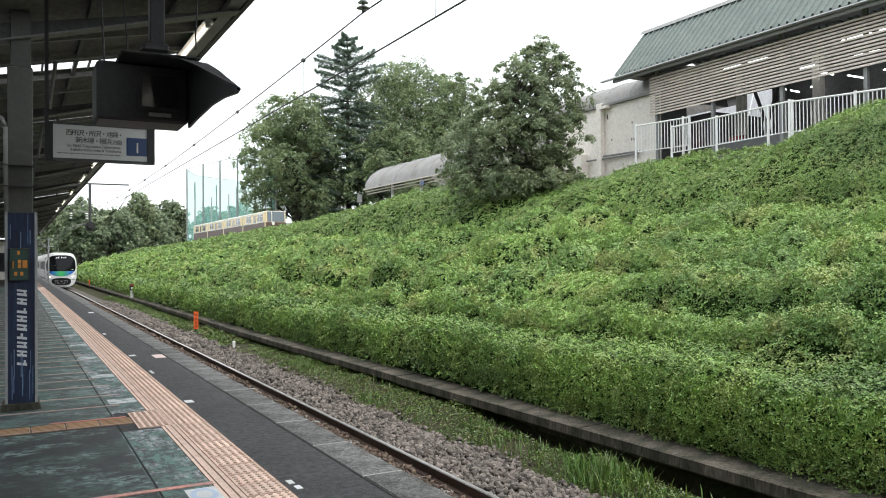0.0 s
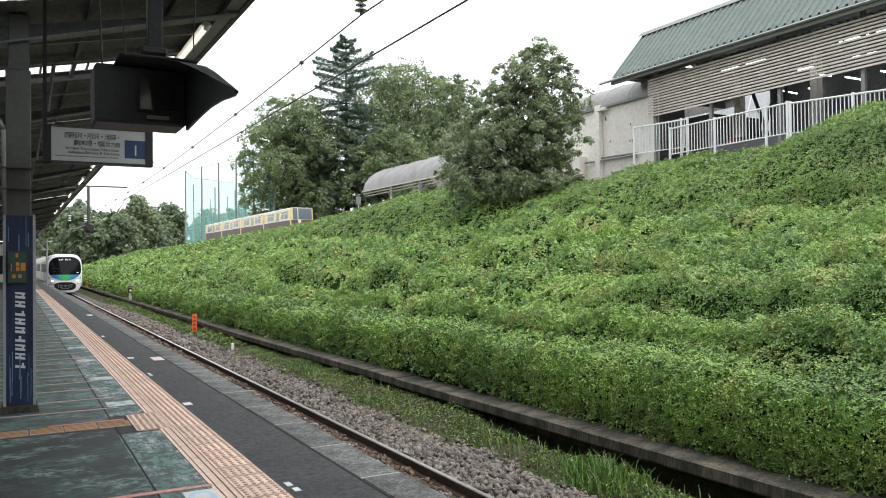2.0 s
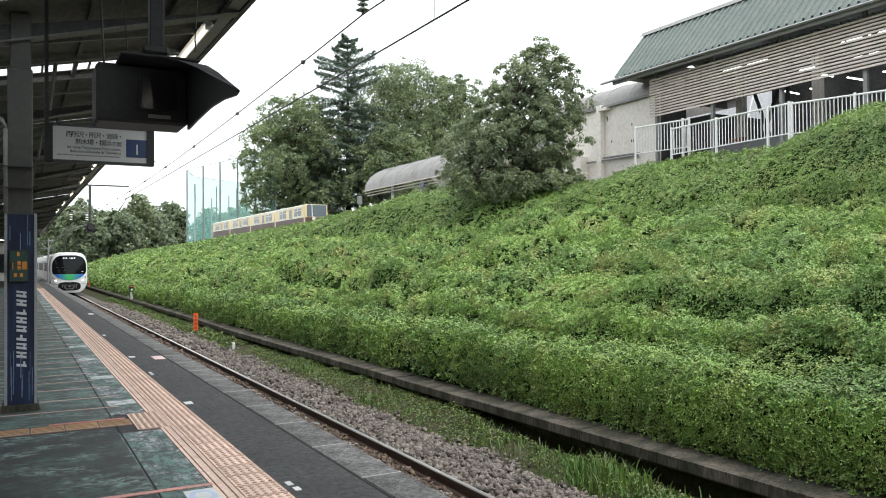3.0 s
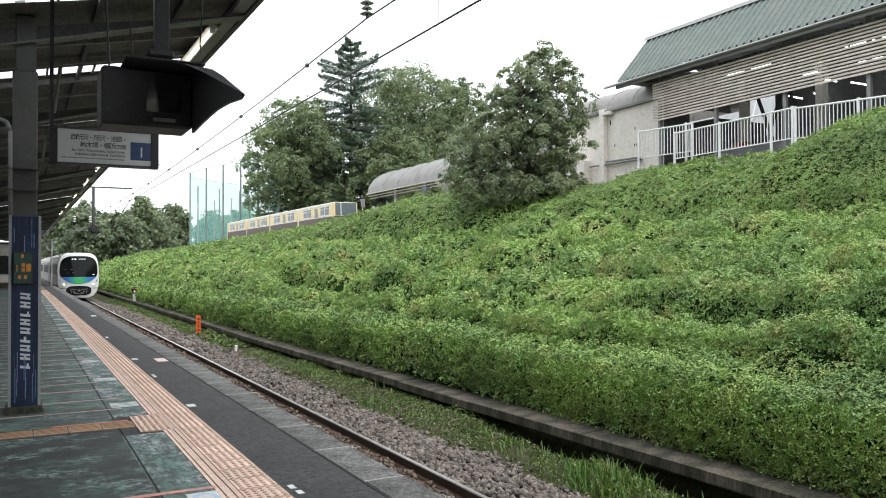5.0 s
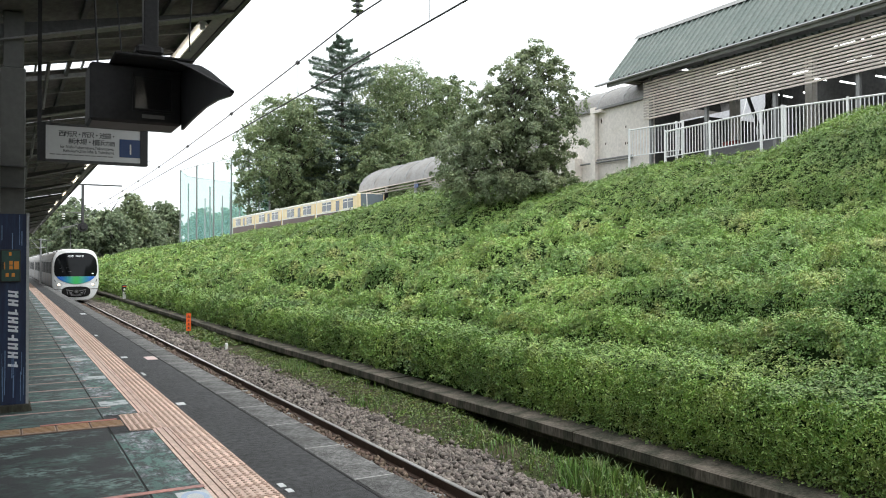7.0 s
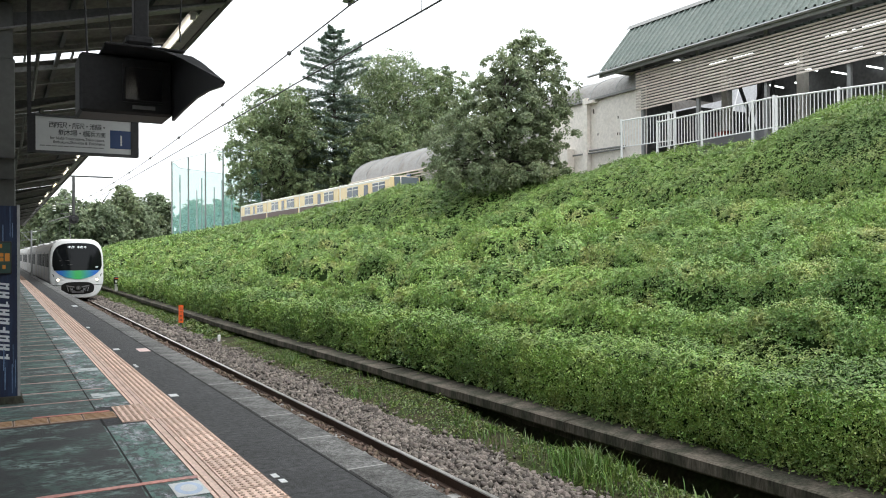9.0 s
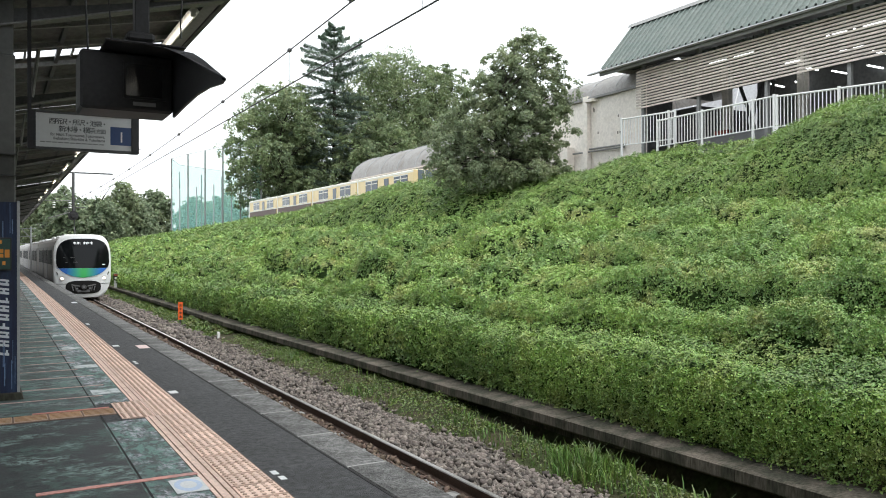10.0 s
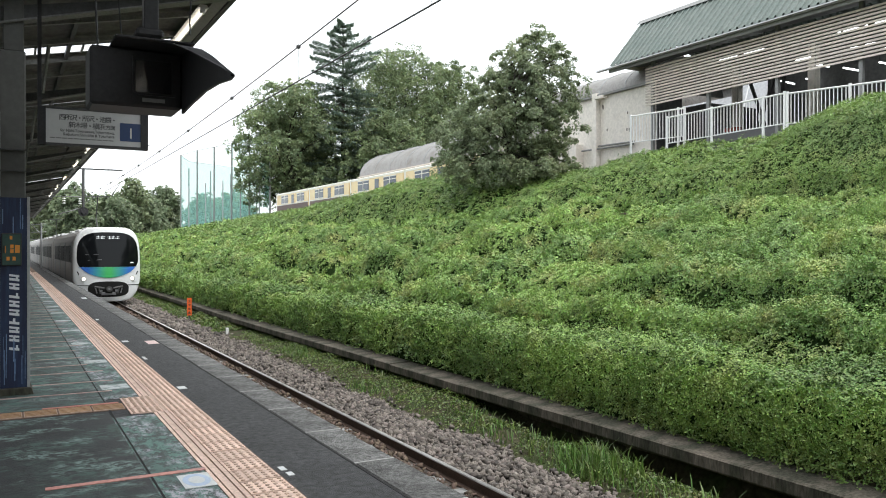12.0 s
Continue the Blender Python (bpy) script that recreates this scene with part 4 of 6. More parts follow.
def make_canopy_lights():
    n = 0
    for y in [-3.1 + 6.7 * k for k in range(9)] + [10.35, 25.7, 31.0, 37, 43, 49]:
        if n > 8 and y < 20 and y != 10.35:
            continue
        if y != 10.35 and 5 < y < 15:
            continue
        lamp = empty("fluorescent_light", pose(2.2, y, 4.62), "white batten fluorescent light under the roof edge", "light", "canopy lights")
        part("tray", prism([(-0.07, 0.05), (0.07, 0.05), (0.04, 0.09), (-0.04, 0.09)], "y", 0, 2.05), WHITE_STEEL, lamp)
        part("tube", tube((0, 0.06, 0.02), (0, 1.99, 0.02), 0.022, n=10), TUBE, lamp, "lit warm white tube", smooth=True)
        for e in (0.0, 1.99):
            part("holder", box(-0.03, 0.03, e, e + 0.06, -0.01, 0.06), WHITE_STEEL, lamp)
        part("hanger", box(-0.01, 0.01, 0.4, 0.42, 0.09, 0.16), GREY_STEEL, lamp)
        part("hanger", box(-0.01, 0.01, 1.6, 1.62, 0.09, 0.16), GREY_STEEL, lamp)
        n += 1


BANNER = mat("dark blue printed banner", (0.009, 0.016, 0.05), 0.45, vary=0.2, scale=3, col2=(0.02, 0.045, 0.11), edge=(0.45, 0.7), stretch=(5, 5, 0.5))
BANNER_PALE = mat("pale blue streaks", (0.16, 0.25, 0.42), 0.45, vary=0.3, scale=6, stretch=(3, 3, 0.6))
ALU = mat("dull aluminium", (0.42, 0.43, 0.44), 0.45, 0.6, vary=0.1, scale=3)
POST_GREY = mat("grey-green painted steel post", (0.1, 0.1, 0.093), 0.5, vary=0.12, scale=2)
PANEL_GREEN = mat("dark green notice face", (0.03, 0.075, 0.06), 0.4, vary=0.1, scale=5)
ORANGE_INK = glow("orange lit notice characters", (0.5, 0.2, 0.03), 0.06)
BANNER_WHITE = mat("white banner lettering", (0.7, 0.72, 0.76), 0.45, vary=0.05, scale=5)


def make_post(y):
    p = empty("canopy_post", pose(0.055, y, 0), "grey steel canopy post wrapped in a dark blue printed banner", "post", "canopy posts")
    part("column", box(-0.125, 0.125, 0.02, 0.27, 0, 3.74), POST_GREY, p, bevel=0.012)
    part("upper_column", box(-0.095, 0.11, 0.05, 0.24, 3.74, roof_z(0.05)), POST_GREY, p, bevel=0.01)
    part("concrete_foot", prism([(-0.19, 0), (0.2, 0), (0.175, 0.075), (-0.165, 0.075)], "y", -0.06, 0.36), OLD_CONCRETE, p, "worn concrete foot")
    b = part("banner", box(-0.125, 0.14, -0.006, 0.016, 0.08, 2.14), BANNER, p, "dark blue banner with pale streaks and white vertical letter bars")
    part("banner_rail", box(-0.15, -0.122, -0.02, 0.3, 0.08, 2.15), ALU, p)
    part("banner_rail", box(0.137, 0.165, -0.02, 0.3, 0.08, 2.15), ALU, p)
    r = random.Random(int(y * 10))
    for k in range(15):
        x, z, h = r.uniform(-0.11, 0.12), r.choice((r.uniform(0.1, 0.4), r.uniform(1.65, 1.9))), r.uniform(0.15, 0.45)
        part("streak", box(x, x + r.uniform(0.003, 0.012), -0.0085 - k * 0.0001, -0.006, z, min(2.13, z + h)), BANNER_PALE, b)
    z = 1.32
    for k in range(9):
        bm = prism([(-0.035, z - 0.075), (0.062, z - 0.09), (0.062, z - 0.062), (-0.035, z - 0.047)], "y", -0.0095, -0.006)
        if k % 3 != 2:
            prism([(-0.035, z - 0.03), (0.062, z - 0.045), (0.062, z - 0.022), (-0.035, z - 0.008)], "y", -0.0095, -0.006, bm)
        if k % 2:
            prism([(0.0, z - 0.075), (0.024, z - 0.078), (0.024, z - 0.02), (0.0, z - 0.017)], "y", -0.0098, -0.006, bm)
        else:
            prism([(0.03, z - 0.08), (0.05, z - 0.082), (0.05, z - 0.03), (0.03, z - 0.027)], "y", -0.0098, -0.006, bm)
        part("letter_bar", bm, BANNER_WHITE, b)
        z -= 0.094
    return p


def make_notice():
    """The small framed notice board clamped on the first post's banner."""
    s = empty("notice_board", pose(0.03, 9.725, 1.4), "small dark green notice box with orange characters on the post", "sign")
    part("casing", box(-0.085, 0.11, -0.05, 0.016, 0, 0.355), BLACK_BOX, s, bevel=0.008)
    part("face", box(-0.073, 0.098, -0.054, -0.05, 0.014, 0.34), PANEL_GREEN, s, "dark green face")
    for x0, x1, z0, z1 in ((-0.005, 0.02, 0.285, 0.325), (0.0, 0.032, 0.19, 0.23), (0.0, 0.032, 0.14, 0.18), (0.045, 0.09, 0.14, 0.225), (-0.035, -0.005, 0.06, 0.1), (0.022, 0.052, 0.06, 0.1), (-0.05, -0.04, 0.14, 0.215)):
        bm = box(x0, x1, -0.057, -0.054, z0, z1)
        part("character_bar", bm, ORANGE_INK, s)
    part("lens", box(-0.068, -0.052, -0.0575, -0.054, 0.14, 0.22), BLACK_BOX, s)


def make_conduit():
    c = empty("conduit", pose(0, 0, 0), "grey conduit pipe looping down the post", "pipe")
    pts = [(-0.35, 9.8, 3.17), (-0.2, 9.78, 3.2), (-0.12, 9.73, 3.16), (-0.085, 9.715, 3.06), (-0.08, 9.715, 2.15)]
    bm = bmesh.new()
    for a, b in zip(pts[:-1], pts[1:]):
        tube(a, b, 0.022, n=8, bm=bm)
    part("pipe", bm, GREY_STEEL, c, smooth=True)
    for z in (2.65, 2.42):
        part("clip", box(-0.105, 0.19, 9.69, 9.77, z, z + 0.012), DARK_STEEL, c)


def letters(body, size, x, y, z, material, parent, name="lettering", bold=0.0, fit=0.0):
    cu = bpy.data.curves.new(name, "FONT")
    cu.body, cu.size, cu.extrude, cu.align_x, cu.offset = body, size, 0.001, "LEFT", bold
    tmp = new(name, cu)
    me = bpy.data.meshes.new_from_object(tmp.evaluated_get(bpy.context.evaluated_depsgraph_get()))
    bpy.data.objects.remove(tmp)
    w = max((v.co.x for v in me.vertices), default=1)
    ob = new(name, me)
    me.materials.clear()
    me.materials.append(material)
    k = fit / w if fit else 1
    ob.parent = parent
    ob.matrix_local = pose(x, y, z, 90) @ Matrix.Diagonal((k, 1, 1, 1))
    return ob


def make_sign():
    s = empty("platform_sign", pose(0.285, 8.5, 2.585), "hanging white platform sign with black lettering and a blue number square", "sign")
    w, h = 0.955, 0.37
    for a in ((0, w, 0, 0.022), (0, w, h - 0.022, h)):
        part("frame_bar", box(a[0], a[1], -0.05, 0.05, a[2], a[3]), DARK_STEEL, s)
    for a in ((-0.03, 0.04), (w - 0.06, w + 0.012)):
        part("frame_bar", box(a[0], a[1], -0.052, 0.052, 0, h), BLACK_BOX, s)
    face = part("face", box(0.04, w - 0.06, -0.04, 0.04, 0.022, h - 0.022), SIGN_WHITE, s, "white sign face")
    part("number_square", box(w - 0.255, w - 0.06, -0.044, -0.04, 0.075, 0.255), SIGN_BLUE, face, "blue square")
    letters("1", 0.15, w - 0.19, -0.0445, 0.105, SIGN_WHITE, face, "number")
    for line, x, z, step, size in (("西所沢・所沢・池袋・", 0.15, 0.252, 0.0515, 0.063), ("新木場・横浜", 0.235, 0.18, 0.0535, 0.065), ("方面", 0.566, 0.182, 0.044, 0.05)):
        for k, ch in enumerate(line):
            letters(ch, size, x + k * step, -0.0405, z, SIGN_INK, face, "character", 0.0006, 0)
    for line, x, z, fit in (("for Nishi-Tokorozawa,Tokorozawa,", 0.165, 0.135, 0.485), ("Ikebukuro,Shin-kiba & Yokohama", 0.19, 0.098, 0.46)):
        tagged(letters(line, 0.04, x, -0.0405, z, SIGN_INK, face, "latin_line", 0.0004, fit), kind="stuff")
    for k in range(11):
        part("small_print_bar", box(0.075 + k * 0.052, 0.12 + k * 0.052, -0.0415, -0.04, 0.066, 0.076), GREY_STEEL, face)
    part("hanging_pole", box(-0.03, 0.005, -0.02, 0.02, 0, roof_z(0.27) - 2.585), BLACK_BOX, s, "black hanging pole")
    part("hanging_pole", box(w - 0.03, w + 0.0, -0.015, 0.015, h, roof_z(1.2) - 2.585), BLACK_BOX, s)
    part("hook", tube((w + 0.01, 0, 0.05), (w + 0.04, 0, 0.05), 0.004, n=6), DARK_STEEL, s)


GLASS_DARK = mat("dark monitor screen", (0.02, 0.02, 0.022), 0.08, vary=0.0, spec=0.8)


def make_monitor():
    m = empty("monitor_housing", pose(0, 0, 0), "black hanging monitor housing with a swept visor", "monitor")
    part("casing", box(0.555, 1.24, 6.6, 7.0, 2.705, 3.16), BLACK_BOX, m, bevel=0.02)
    part("screen_recess", box(0.86, 1.18, 6.585, 6.6, 2.8, 3.1), BLACK_BOX, m)
    part("screen", box(0.88, 1.15, 6.578, 6.585, 2.82, 3.07), GLASS_DARK, m, "dark glass screen")
    part("label_plate", box(0.93, 1.1, 6.574, 6.578, 2.745, 2.775), GREY_STEEL, m)
    prof = [(6.62, 2.68), (6.62, 3.15), (6.3, 3.145), (5.96, 3.05), (5.62, 2.93), (5.3, 2.8), (5.03, 2.7), (5.0, 2.675), (5.06, 2.665), (5.4, 2.70), (5.77, 2.715), (6.26, 2.70)]
    part("side_visor", prism(prof, "x", 1.235, 1.255), BLACK_BOX, m, "swept side visor")
    top = [(6.62, 3.16), (6.3, 3.15), (5.96, 3.06), (5.62, 2.94), (5.3, 2.81), (5.0, 2.69)]
    bm = bmesh.new()
    rows = []
    for k, (y, z) in enumerate(top):
        x0 = 0.88 + (1.23 - 0.88) * (k / (len(top) - 1)) ** 0.8
        rows.append([bm.verts.new(p) for p in ((x0, y, z + 0.03 * (1 - k / 5)), (1.258, y, z), (1.258, y, z - 0.015), (x0, y, z + 0.015))])
    for a, b in zip(rows[:-1], rows[1:]):
        for j in range(4):
            bm.faces.new((a[j], a[(j + 1) % 4], b[(j + 1) % 4], b[j]))
    bmesh.ops.recalc_face_normals(bm, faces=bm.faces)
    part("top_visor", bm, BLACK_BOX, m, smooth=False)
    part("mounting_plate", box(0.7, 1.28, 6.3, 6.9, 3.165, 3.185), BLACK_BOX, m, bevel=0.008)
    part("hanger", box(0.85, 1.05, 6.3, 6.75, 3.19, 3.26), BLACK_BOX, m, bevel=0.02)
    part("pole", box(0.94, 1.05, 6.55, 6.66, 3.2, roof_z(1.0)), BLACK_BOX, m, "dark square hanging pole", bevel=0.008)
    part("eye_bolt", tube((1.2, 6.1, 3.19), (1.2, 6.1, 3.27), 0.006, n=6), DARK_STEEL, m)
    part("cable", tube((0.78, 6.6, 3.26), (0.7, 6.75, roof_z(0.7)), 0.006, n=6), BLACK_BOX, m)
    part("cable", tube((0.62, 6.7, 3.16), (0.58, 6.9, roof_z(0.58)), 0.008, n=6), BLACK_BOX, m)
    part("cable", tube((1.2, 6.12, 3.26), (1.28, 6.15, roof_z(1.28)), 0.005, n=6), BLACK_BOX, m)


make_canopy()
make_canopy_lights()
for y in (9.75, 15.5, 21.25, 27.0, 32.75, 38.5, 44.25, 50.0, 55.75, 61.5):
    make_post(y)
make_notice()
make_conduit()
make_sign()
make_monitor()


# ---- overhead line and lineside ----
def sag(points, r, n=5):
    bm = bmesh.new()
    for a, b in zip(points[:-1], points[1:]):
        tube(a, b, r, n=n, bm=bm, caps=False)
    return bm


def mess_z(y):
    s = (y - 9.5) / 50
    s = s - math.floor(s)
    return 5.0 - 1.7 * s * (1 - s)


def make_overhead():
    w = empty("overhead_line", pose(0, 0, 0), "sagging messenger wire and contact wire on droppers above the track", "wire", kind="structure")
    pts = [(4.2, y, mess_z(y)) for y in np.arange(-40, 240, 2.5)]
    part("messenger_wire", sag(pts, 0.011), DARK_STEEL, w, "dark messenger wire")
    part("contact_wire", tube((4.2, -40, 4.34), (4.2, 240, 4.34), 0.011, n=6), DARK_STEEL, w)
    for y in (3.6, 7.9, 12.55, 16.95, 21.6, 26.1, 30.6, 35, 39.5, 44, 48.5, 53, 57.5):
        d = part("dropper", tube((4.2, y, 4.34), (4.2, y, mess_z(y)), 0.004, n=5), GREY_STEEL, w)
        bm = bmesh.new()
        bmesh.ops.create_icosphere(bm, subdivisions=1, radius=0.045, matrix=pose(4.2, y, mess_z(y)))
        part("clamp", bm, DARK_STEEL, d)
    ins = empty("line_insulator", pose(4.2, 10.0, 4.98), "grey ribbed insulator holding the messenger wire", "insulator")
    for k in range(4):
        part("shed", tube((0, 0, 0.06 + k * 0.075), (0, 0, 0.1 + k * 0.075), 0.095 - 0.018 * (k % 2), 0.03, 14), ALU, ins, smooth=False)
    part("rod", tube((0, 0, 0), (0, 0, 1.15), 0.02, n=8), DARK_STEEL, ins)
    arm = empty("cantilever_arm", pose(0, 10.0, 6.1), "grey steel cantilever arm carrying the overhead line", "arm")
    part("beam", box(-0.1, 4.6, -0.05, 0.05, 0, 0.09), GREY_STEEL, arm)
    part("stand", box(-0.05, 0.05, -0.05, 0.05, roof_z(0.0) - 6.1, 0), GREY_STEEL, arm)


def make_drop_arm():
    a = empty("hanging_signal", pose(0, 44.8, 0), "dark round signal hanging on a pole from a cross arm", "signal")
    part("cross_arm", box(1.0, 5.35, -0.04, 0.04, 5.63, 5.7), DARK_STEEL, a)
    part("stand", box(1.4, 1.5, -0.05, 0.05, roof_z(1.45), 5.63), DARK_STEEL, a)
    part("drop_pole", tube((3.45, 0, 3.6), (3.45, 0, 5.65), 0.07, n=10), DARK_STEEL, a)
    hood = part("signal_head", tube((3.45, -0.12, 3.45), (3.45, 0.12, 3.45), 0.24, n=20), BLACK_BOX, a, "round black signal head")
    part("visor", tube((3.45, -0.28, 3.45), (3.45, -0.12, 3.45), 0.12, 0.14, 14), BLACK_BOX, hood)
    part("bracket", tube((3.3, 0, 3.62), (2.3, 0, 3.3), 0.03, n=6), GREY_STEEL, a)
    part("steady_bar", tube((1.9, 0, 4.2), (3.5, 0, 4.22), 0.02, n=6), GREY_STEEL, a)
    for x in (2.55, 3.3):
        for k in range(3):
            part("insulator_shed", tube((x, 0, 3.85 + k * 0.12), (x, 0, 3.9 + k * 0.12), 0.09, 0.05, 10), WHITE_STEEL, a)
    g = empty("catenary_mast", pose(2.3, 68, 0), "grey steel mast with short cross arms past the canopy", "mast")
    part("mast", tube((0, 0, 0), (0, 0, 3.5), 0.07, 0.06, 10), ALU, g)
    for z in (2.2, 2.75, 3.35):
        part("arm", tube((-0.7, 0, z), (0.35, 0, z + 0.05), 0.03, n=6), ALU, g)
    part("brace", tube((-0.6, 0, 3.3), (0, 0, 2.6), 0.025, n=6), ALU, g)


ORANGE = mat("orange marker board", (0.85, 0.13, 0.02), 0.5, vary=0.08, scale=8)


def make_lineside():
    m = empty("track_marker", pose(6.32, 32.3, -1.45), "narrow orange lineside marker board with dark characters", "marker")
    part("post", box(-0.025, 0.025, -0.02, 0.02, 0, 0.5), DARK_STEEL, m)
    b = part("board", box(-0.09, 0.09, -0.035, -0.02, 0.36, 1.05), ORANGE, m, "orange board")
    for k in range(4):
        bm = box(-0.055, 0.055, -0.04, -0.035, 0.43 + k * 0.15, 0.445 + k * 0.15)
        box(-0.055, 0.055, -0.04, -0.035, 0.48 + k * 0.15, 0.495 + k * 0.15, bm)
        box(-0.01, 0.012, -0.041, -0.035, 0.43 + k * 0.15, 0.52 + k * 0.15, bm)
        part("character_bar", bm, RUST, b)
    m = empty("track_marker", pose(7.0, 92, -1.4), "small faded red marker post beside the curb", "marker")
    part("post", box(-0.06, 0.06, -0.02, 0.02, 0, 1.1), ORANGE, m)
    s = empty("distance_stub", pose(6.36, 26.3, -1.5), "short white lineside stub post", "marker")
    part("post", box(-0.045, 0.045, -0.045, 0.045, 0, 0.45), WHITE_STEEL, s, bevel=0.01)
    g = empty("shunt_signal", pose(7.0, 57.3, -1.5), "small lineside signal on a pale concrete post", "signal")
    part("post", box(-0.09, 0.09, -0.09, 0.09, 0, 1.15), WHITE_STEEL, g)
    part("head", box(-0.14, 0.14, -0.1, 0.1, 1.15, 1.62), BLACK_BOX, g, bevel=0.03)
    part("lamp", tube((0, -0.14, 1.3), (0, -0.1, 1.3), 0.08, n=12), WHITE_STEEL, g)
    part("hood", box(-0.12, 0.12, -0.2, -0.1, 1.5, 1.53), ORANGE, g)
    t = empty("round_signs", pose(18.0, 160, 2.5), "two white round signs on a pole at the hedge top", "sign")
    part("pole", tube((0, 0, 0), (0, 0, 4.2), 0.07, n=8), GREY_STEEL, t)
    for x, z in ((-0.35, 4.4), (0.45, 4.0)):
        part("disc", tube((x, -0.1, z), (x, -0.02, z), 0.62, n=20), WHITE_STEEL, t)
    p = empty("sign_pole", pose(22.9, 55.4, 3.4), "thin pole with a small grey box beside the upper platform", "pole")
    part("pole", tube((0, 0, 0), (0, 0, 2.6), 0.04, n=8), WHITE_STEEL, p)
    part("box", box(-0.17, 0.17, -0.1, 0.1, 2.5, 3.1), GREY_STEEL, p, bevel=0.02)


make_overhead()
make_drop_arm()
make_lineside()


# ---- buildings on the embankment ----
ROOF_GREEN = mat("weathered green corrugated roof", (0.105, 0.135, 0.122), 0.5, vary=0.15, scale=1.5, col2=(0.135, 0.16, 0.146), edge=(0.4, 0.65), fine=0.06)
SLAT = mat("weathered beige slat", (0.66, 0.58, 0.52), 0.7, vary=0.15, scale=3, obj=0.12)
CREAM = mat("cream painted panel", (0.83, 0.77, 0.71), 0.7, vary=0.06, scale=1.0, col2=(0.74, 0.67, 0.6), edge=(0.55, 0.75), fine=0.04)
VAULT = mat("grimy translucent vault sheet", (0.36, 0.345, 0.335), 0.35, vary=0.15, scale=1.0, col2=(0.27, 0.245, 0.215), edge=(0.45, 0.7), trans=0.35)
CLEAR_VAULT = mat("pale clear vault sheet", (0.66, 0.66, 0.68), 0.3, vary=0.1, scale=1.0, trans=0.5)
INSIDE = mat("plain mid grey", (0.16, 0.16, 0.16), 0.8, vary=0.2, scale=1)
BENCH = mat("grey steel bench", (0.17, 0.17, 0.175), 0.5, vary=0.1)


def make_station_hall():
    h = empty("station_hall", pose(0, 0, 0), "open station hall with a green corrugated roof and beige slatted screen", "building")
    y0, y1, ex, rx = -6.0, 24.9, 21.4, 23.05
    ez, rz = 9.02, 10.93
    bm = bmesh.new()
    rows = []
    for k in range(int((y1 - y0) / 0.3)):
        for off, d in ((0.0, 0.0), (0.02, 0.07), (0.08, 0.07), (0.1, 0.0)):
            y = y0 + k * 0.3 + off
            rows.append([bm.verts.new(p) for p in ((ex - 0.12, y, ez - 0.14 + d), (rx, y, rz + d), (rx + 4.9, y, rz - 1.9 + d))])
    for a, b in zip(rows[:-1], rows[1:]):
        for j in (0, 1):
            bm.faces.new((a[j], a[j + 1], b[j + 1], b[j]))
    part("roof", bm, ROOF_GREEN, h, "green corrugated metal roof")
    part("ridge_cap", prism([(rx - 0.2, rz - 0.12), (rx, rz + 0.09), (rx + 0.2, rz - 0.0), (rx, rz + 0.04)], "y", y0, y1), GREY_STEEL, h)
    part("gutter", prism([(ex - 0.22, ez - 0.22), (ex - 0.08, ez - 0.24), (ex - 0.02, ez - 0.1), (ex - 0.06, ez - 0.12), (ex - 0.1, ez - 0.2), (ex - 0.2, ez - 0.18)], "y", y0, y1 + 0.55), ALU, h, "grey metal gutter")
    part("eave_board", box(ex + 0.0, ex + 0.08, y0, y1, ez - 0.34, ez - 0.12), GREY_STEEL, h)
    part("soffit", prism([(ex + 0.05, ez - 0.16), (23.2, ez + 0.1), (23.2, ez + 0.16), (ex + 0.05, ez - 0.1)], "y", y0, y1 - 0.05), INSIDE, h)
    part("gable_end", prism([(ex + 0.2, ez - 0.1), (rx, rz - 0.1), (rx + 4.6, ez - 0.1)], "y", y1 - 0.12, y1 - 0.06), CREAM, h)
    screen = part("slat_frame", box(21.98, 22.03, y0, 23.25, 8.5, 8.62), DARK_STEEL, h)
    for k in range(14):
        z = 7.13 + k * 0.108
        part("slat", box(21.88, 21.93, y0, 23.3, z, z + 0.062), SLAT, screen, "" if k else "beige slat")
    for y in np.arange(-4, 23.3, 1.9):
        part("slat_bracket", box(21.935, 21.975, y, y + 0.05, 7.1, 8.62), DARK_STEEL, screen)
    for y in (23.0, 20.2, 17.3, 14.4, 11.5, 8.6):
        part("column", box(21.99, 22.11, y, y + 0.12, 5.0, ez - 0.12), GREY_STEEL, h)
    for y in (22.3, 18.8, 15.0, 11.0):
        part("inner_column", box(25.9, 26.2, y, y + 0.3, 5.0, ez), CREAM, h)
    # Back wall, end panel and upper panels are added to shut out the sky behind.
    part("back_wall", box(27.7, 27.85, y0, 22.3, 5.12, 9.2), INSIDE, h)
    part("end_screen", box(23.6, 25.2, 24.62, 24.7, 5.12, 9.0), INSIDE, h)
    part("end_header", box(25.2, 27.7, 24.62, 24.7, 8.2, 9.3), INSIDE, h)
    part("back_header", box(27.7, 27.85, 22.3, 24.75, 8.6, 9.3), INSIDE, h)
    part("floor", box(21.3, 30, y0, 24.8, 4.5, 5.12), CONCRETE, h)
    part("kiosk_wall", box(24.6, 27.5, 22.6, 24.2, 5.12, 7.4), DARK_STEEL, h, "dark kiosk wall")
    for a, b in (((26, 20.6, 5.2), (26, 21.8, 8.3)), ((26, 21.8, 5.2), (26, 20.6, 8.3)), ((26, 22.4, 5.2), (26, 22.4, 8.3)), ((26, 20.2, 5.2), (26, 20.2, 8.3))):
        part("cross_brace", tube(a, b, 0.07, n=6), DARK_STEEL, h)
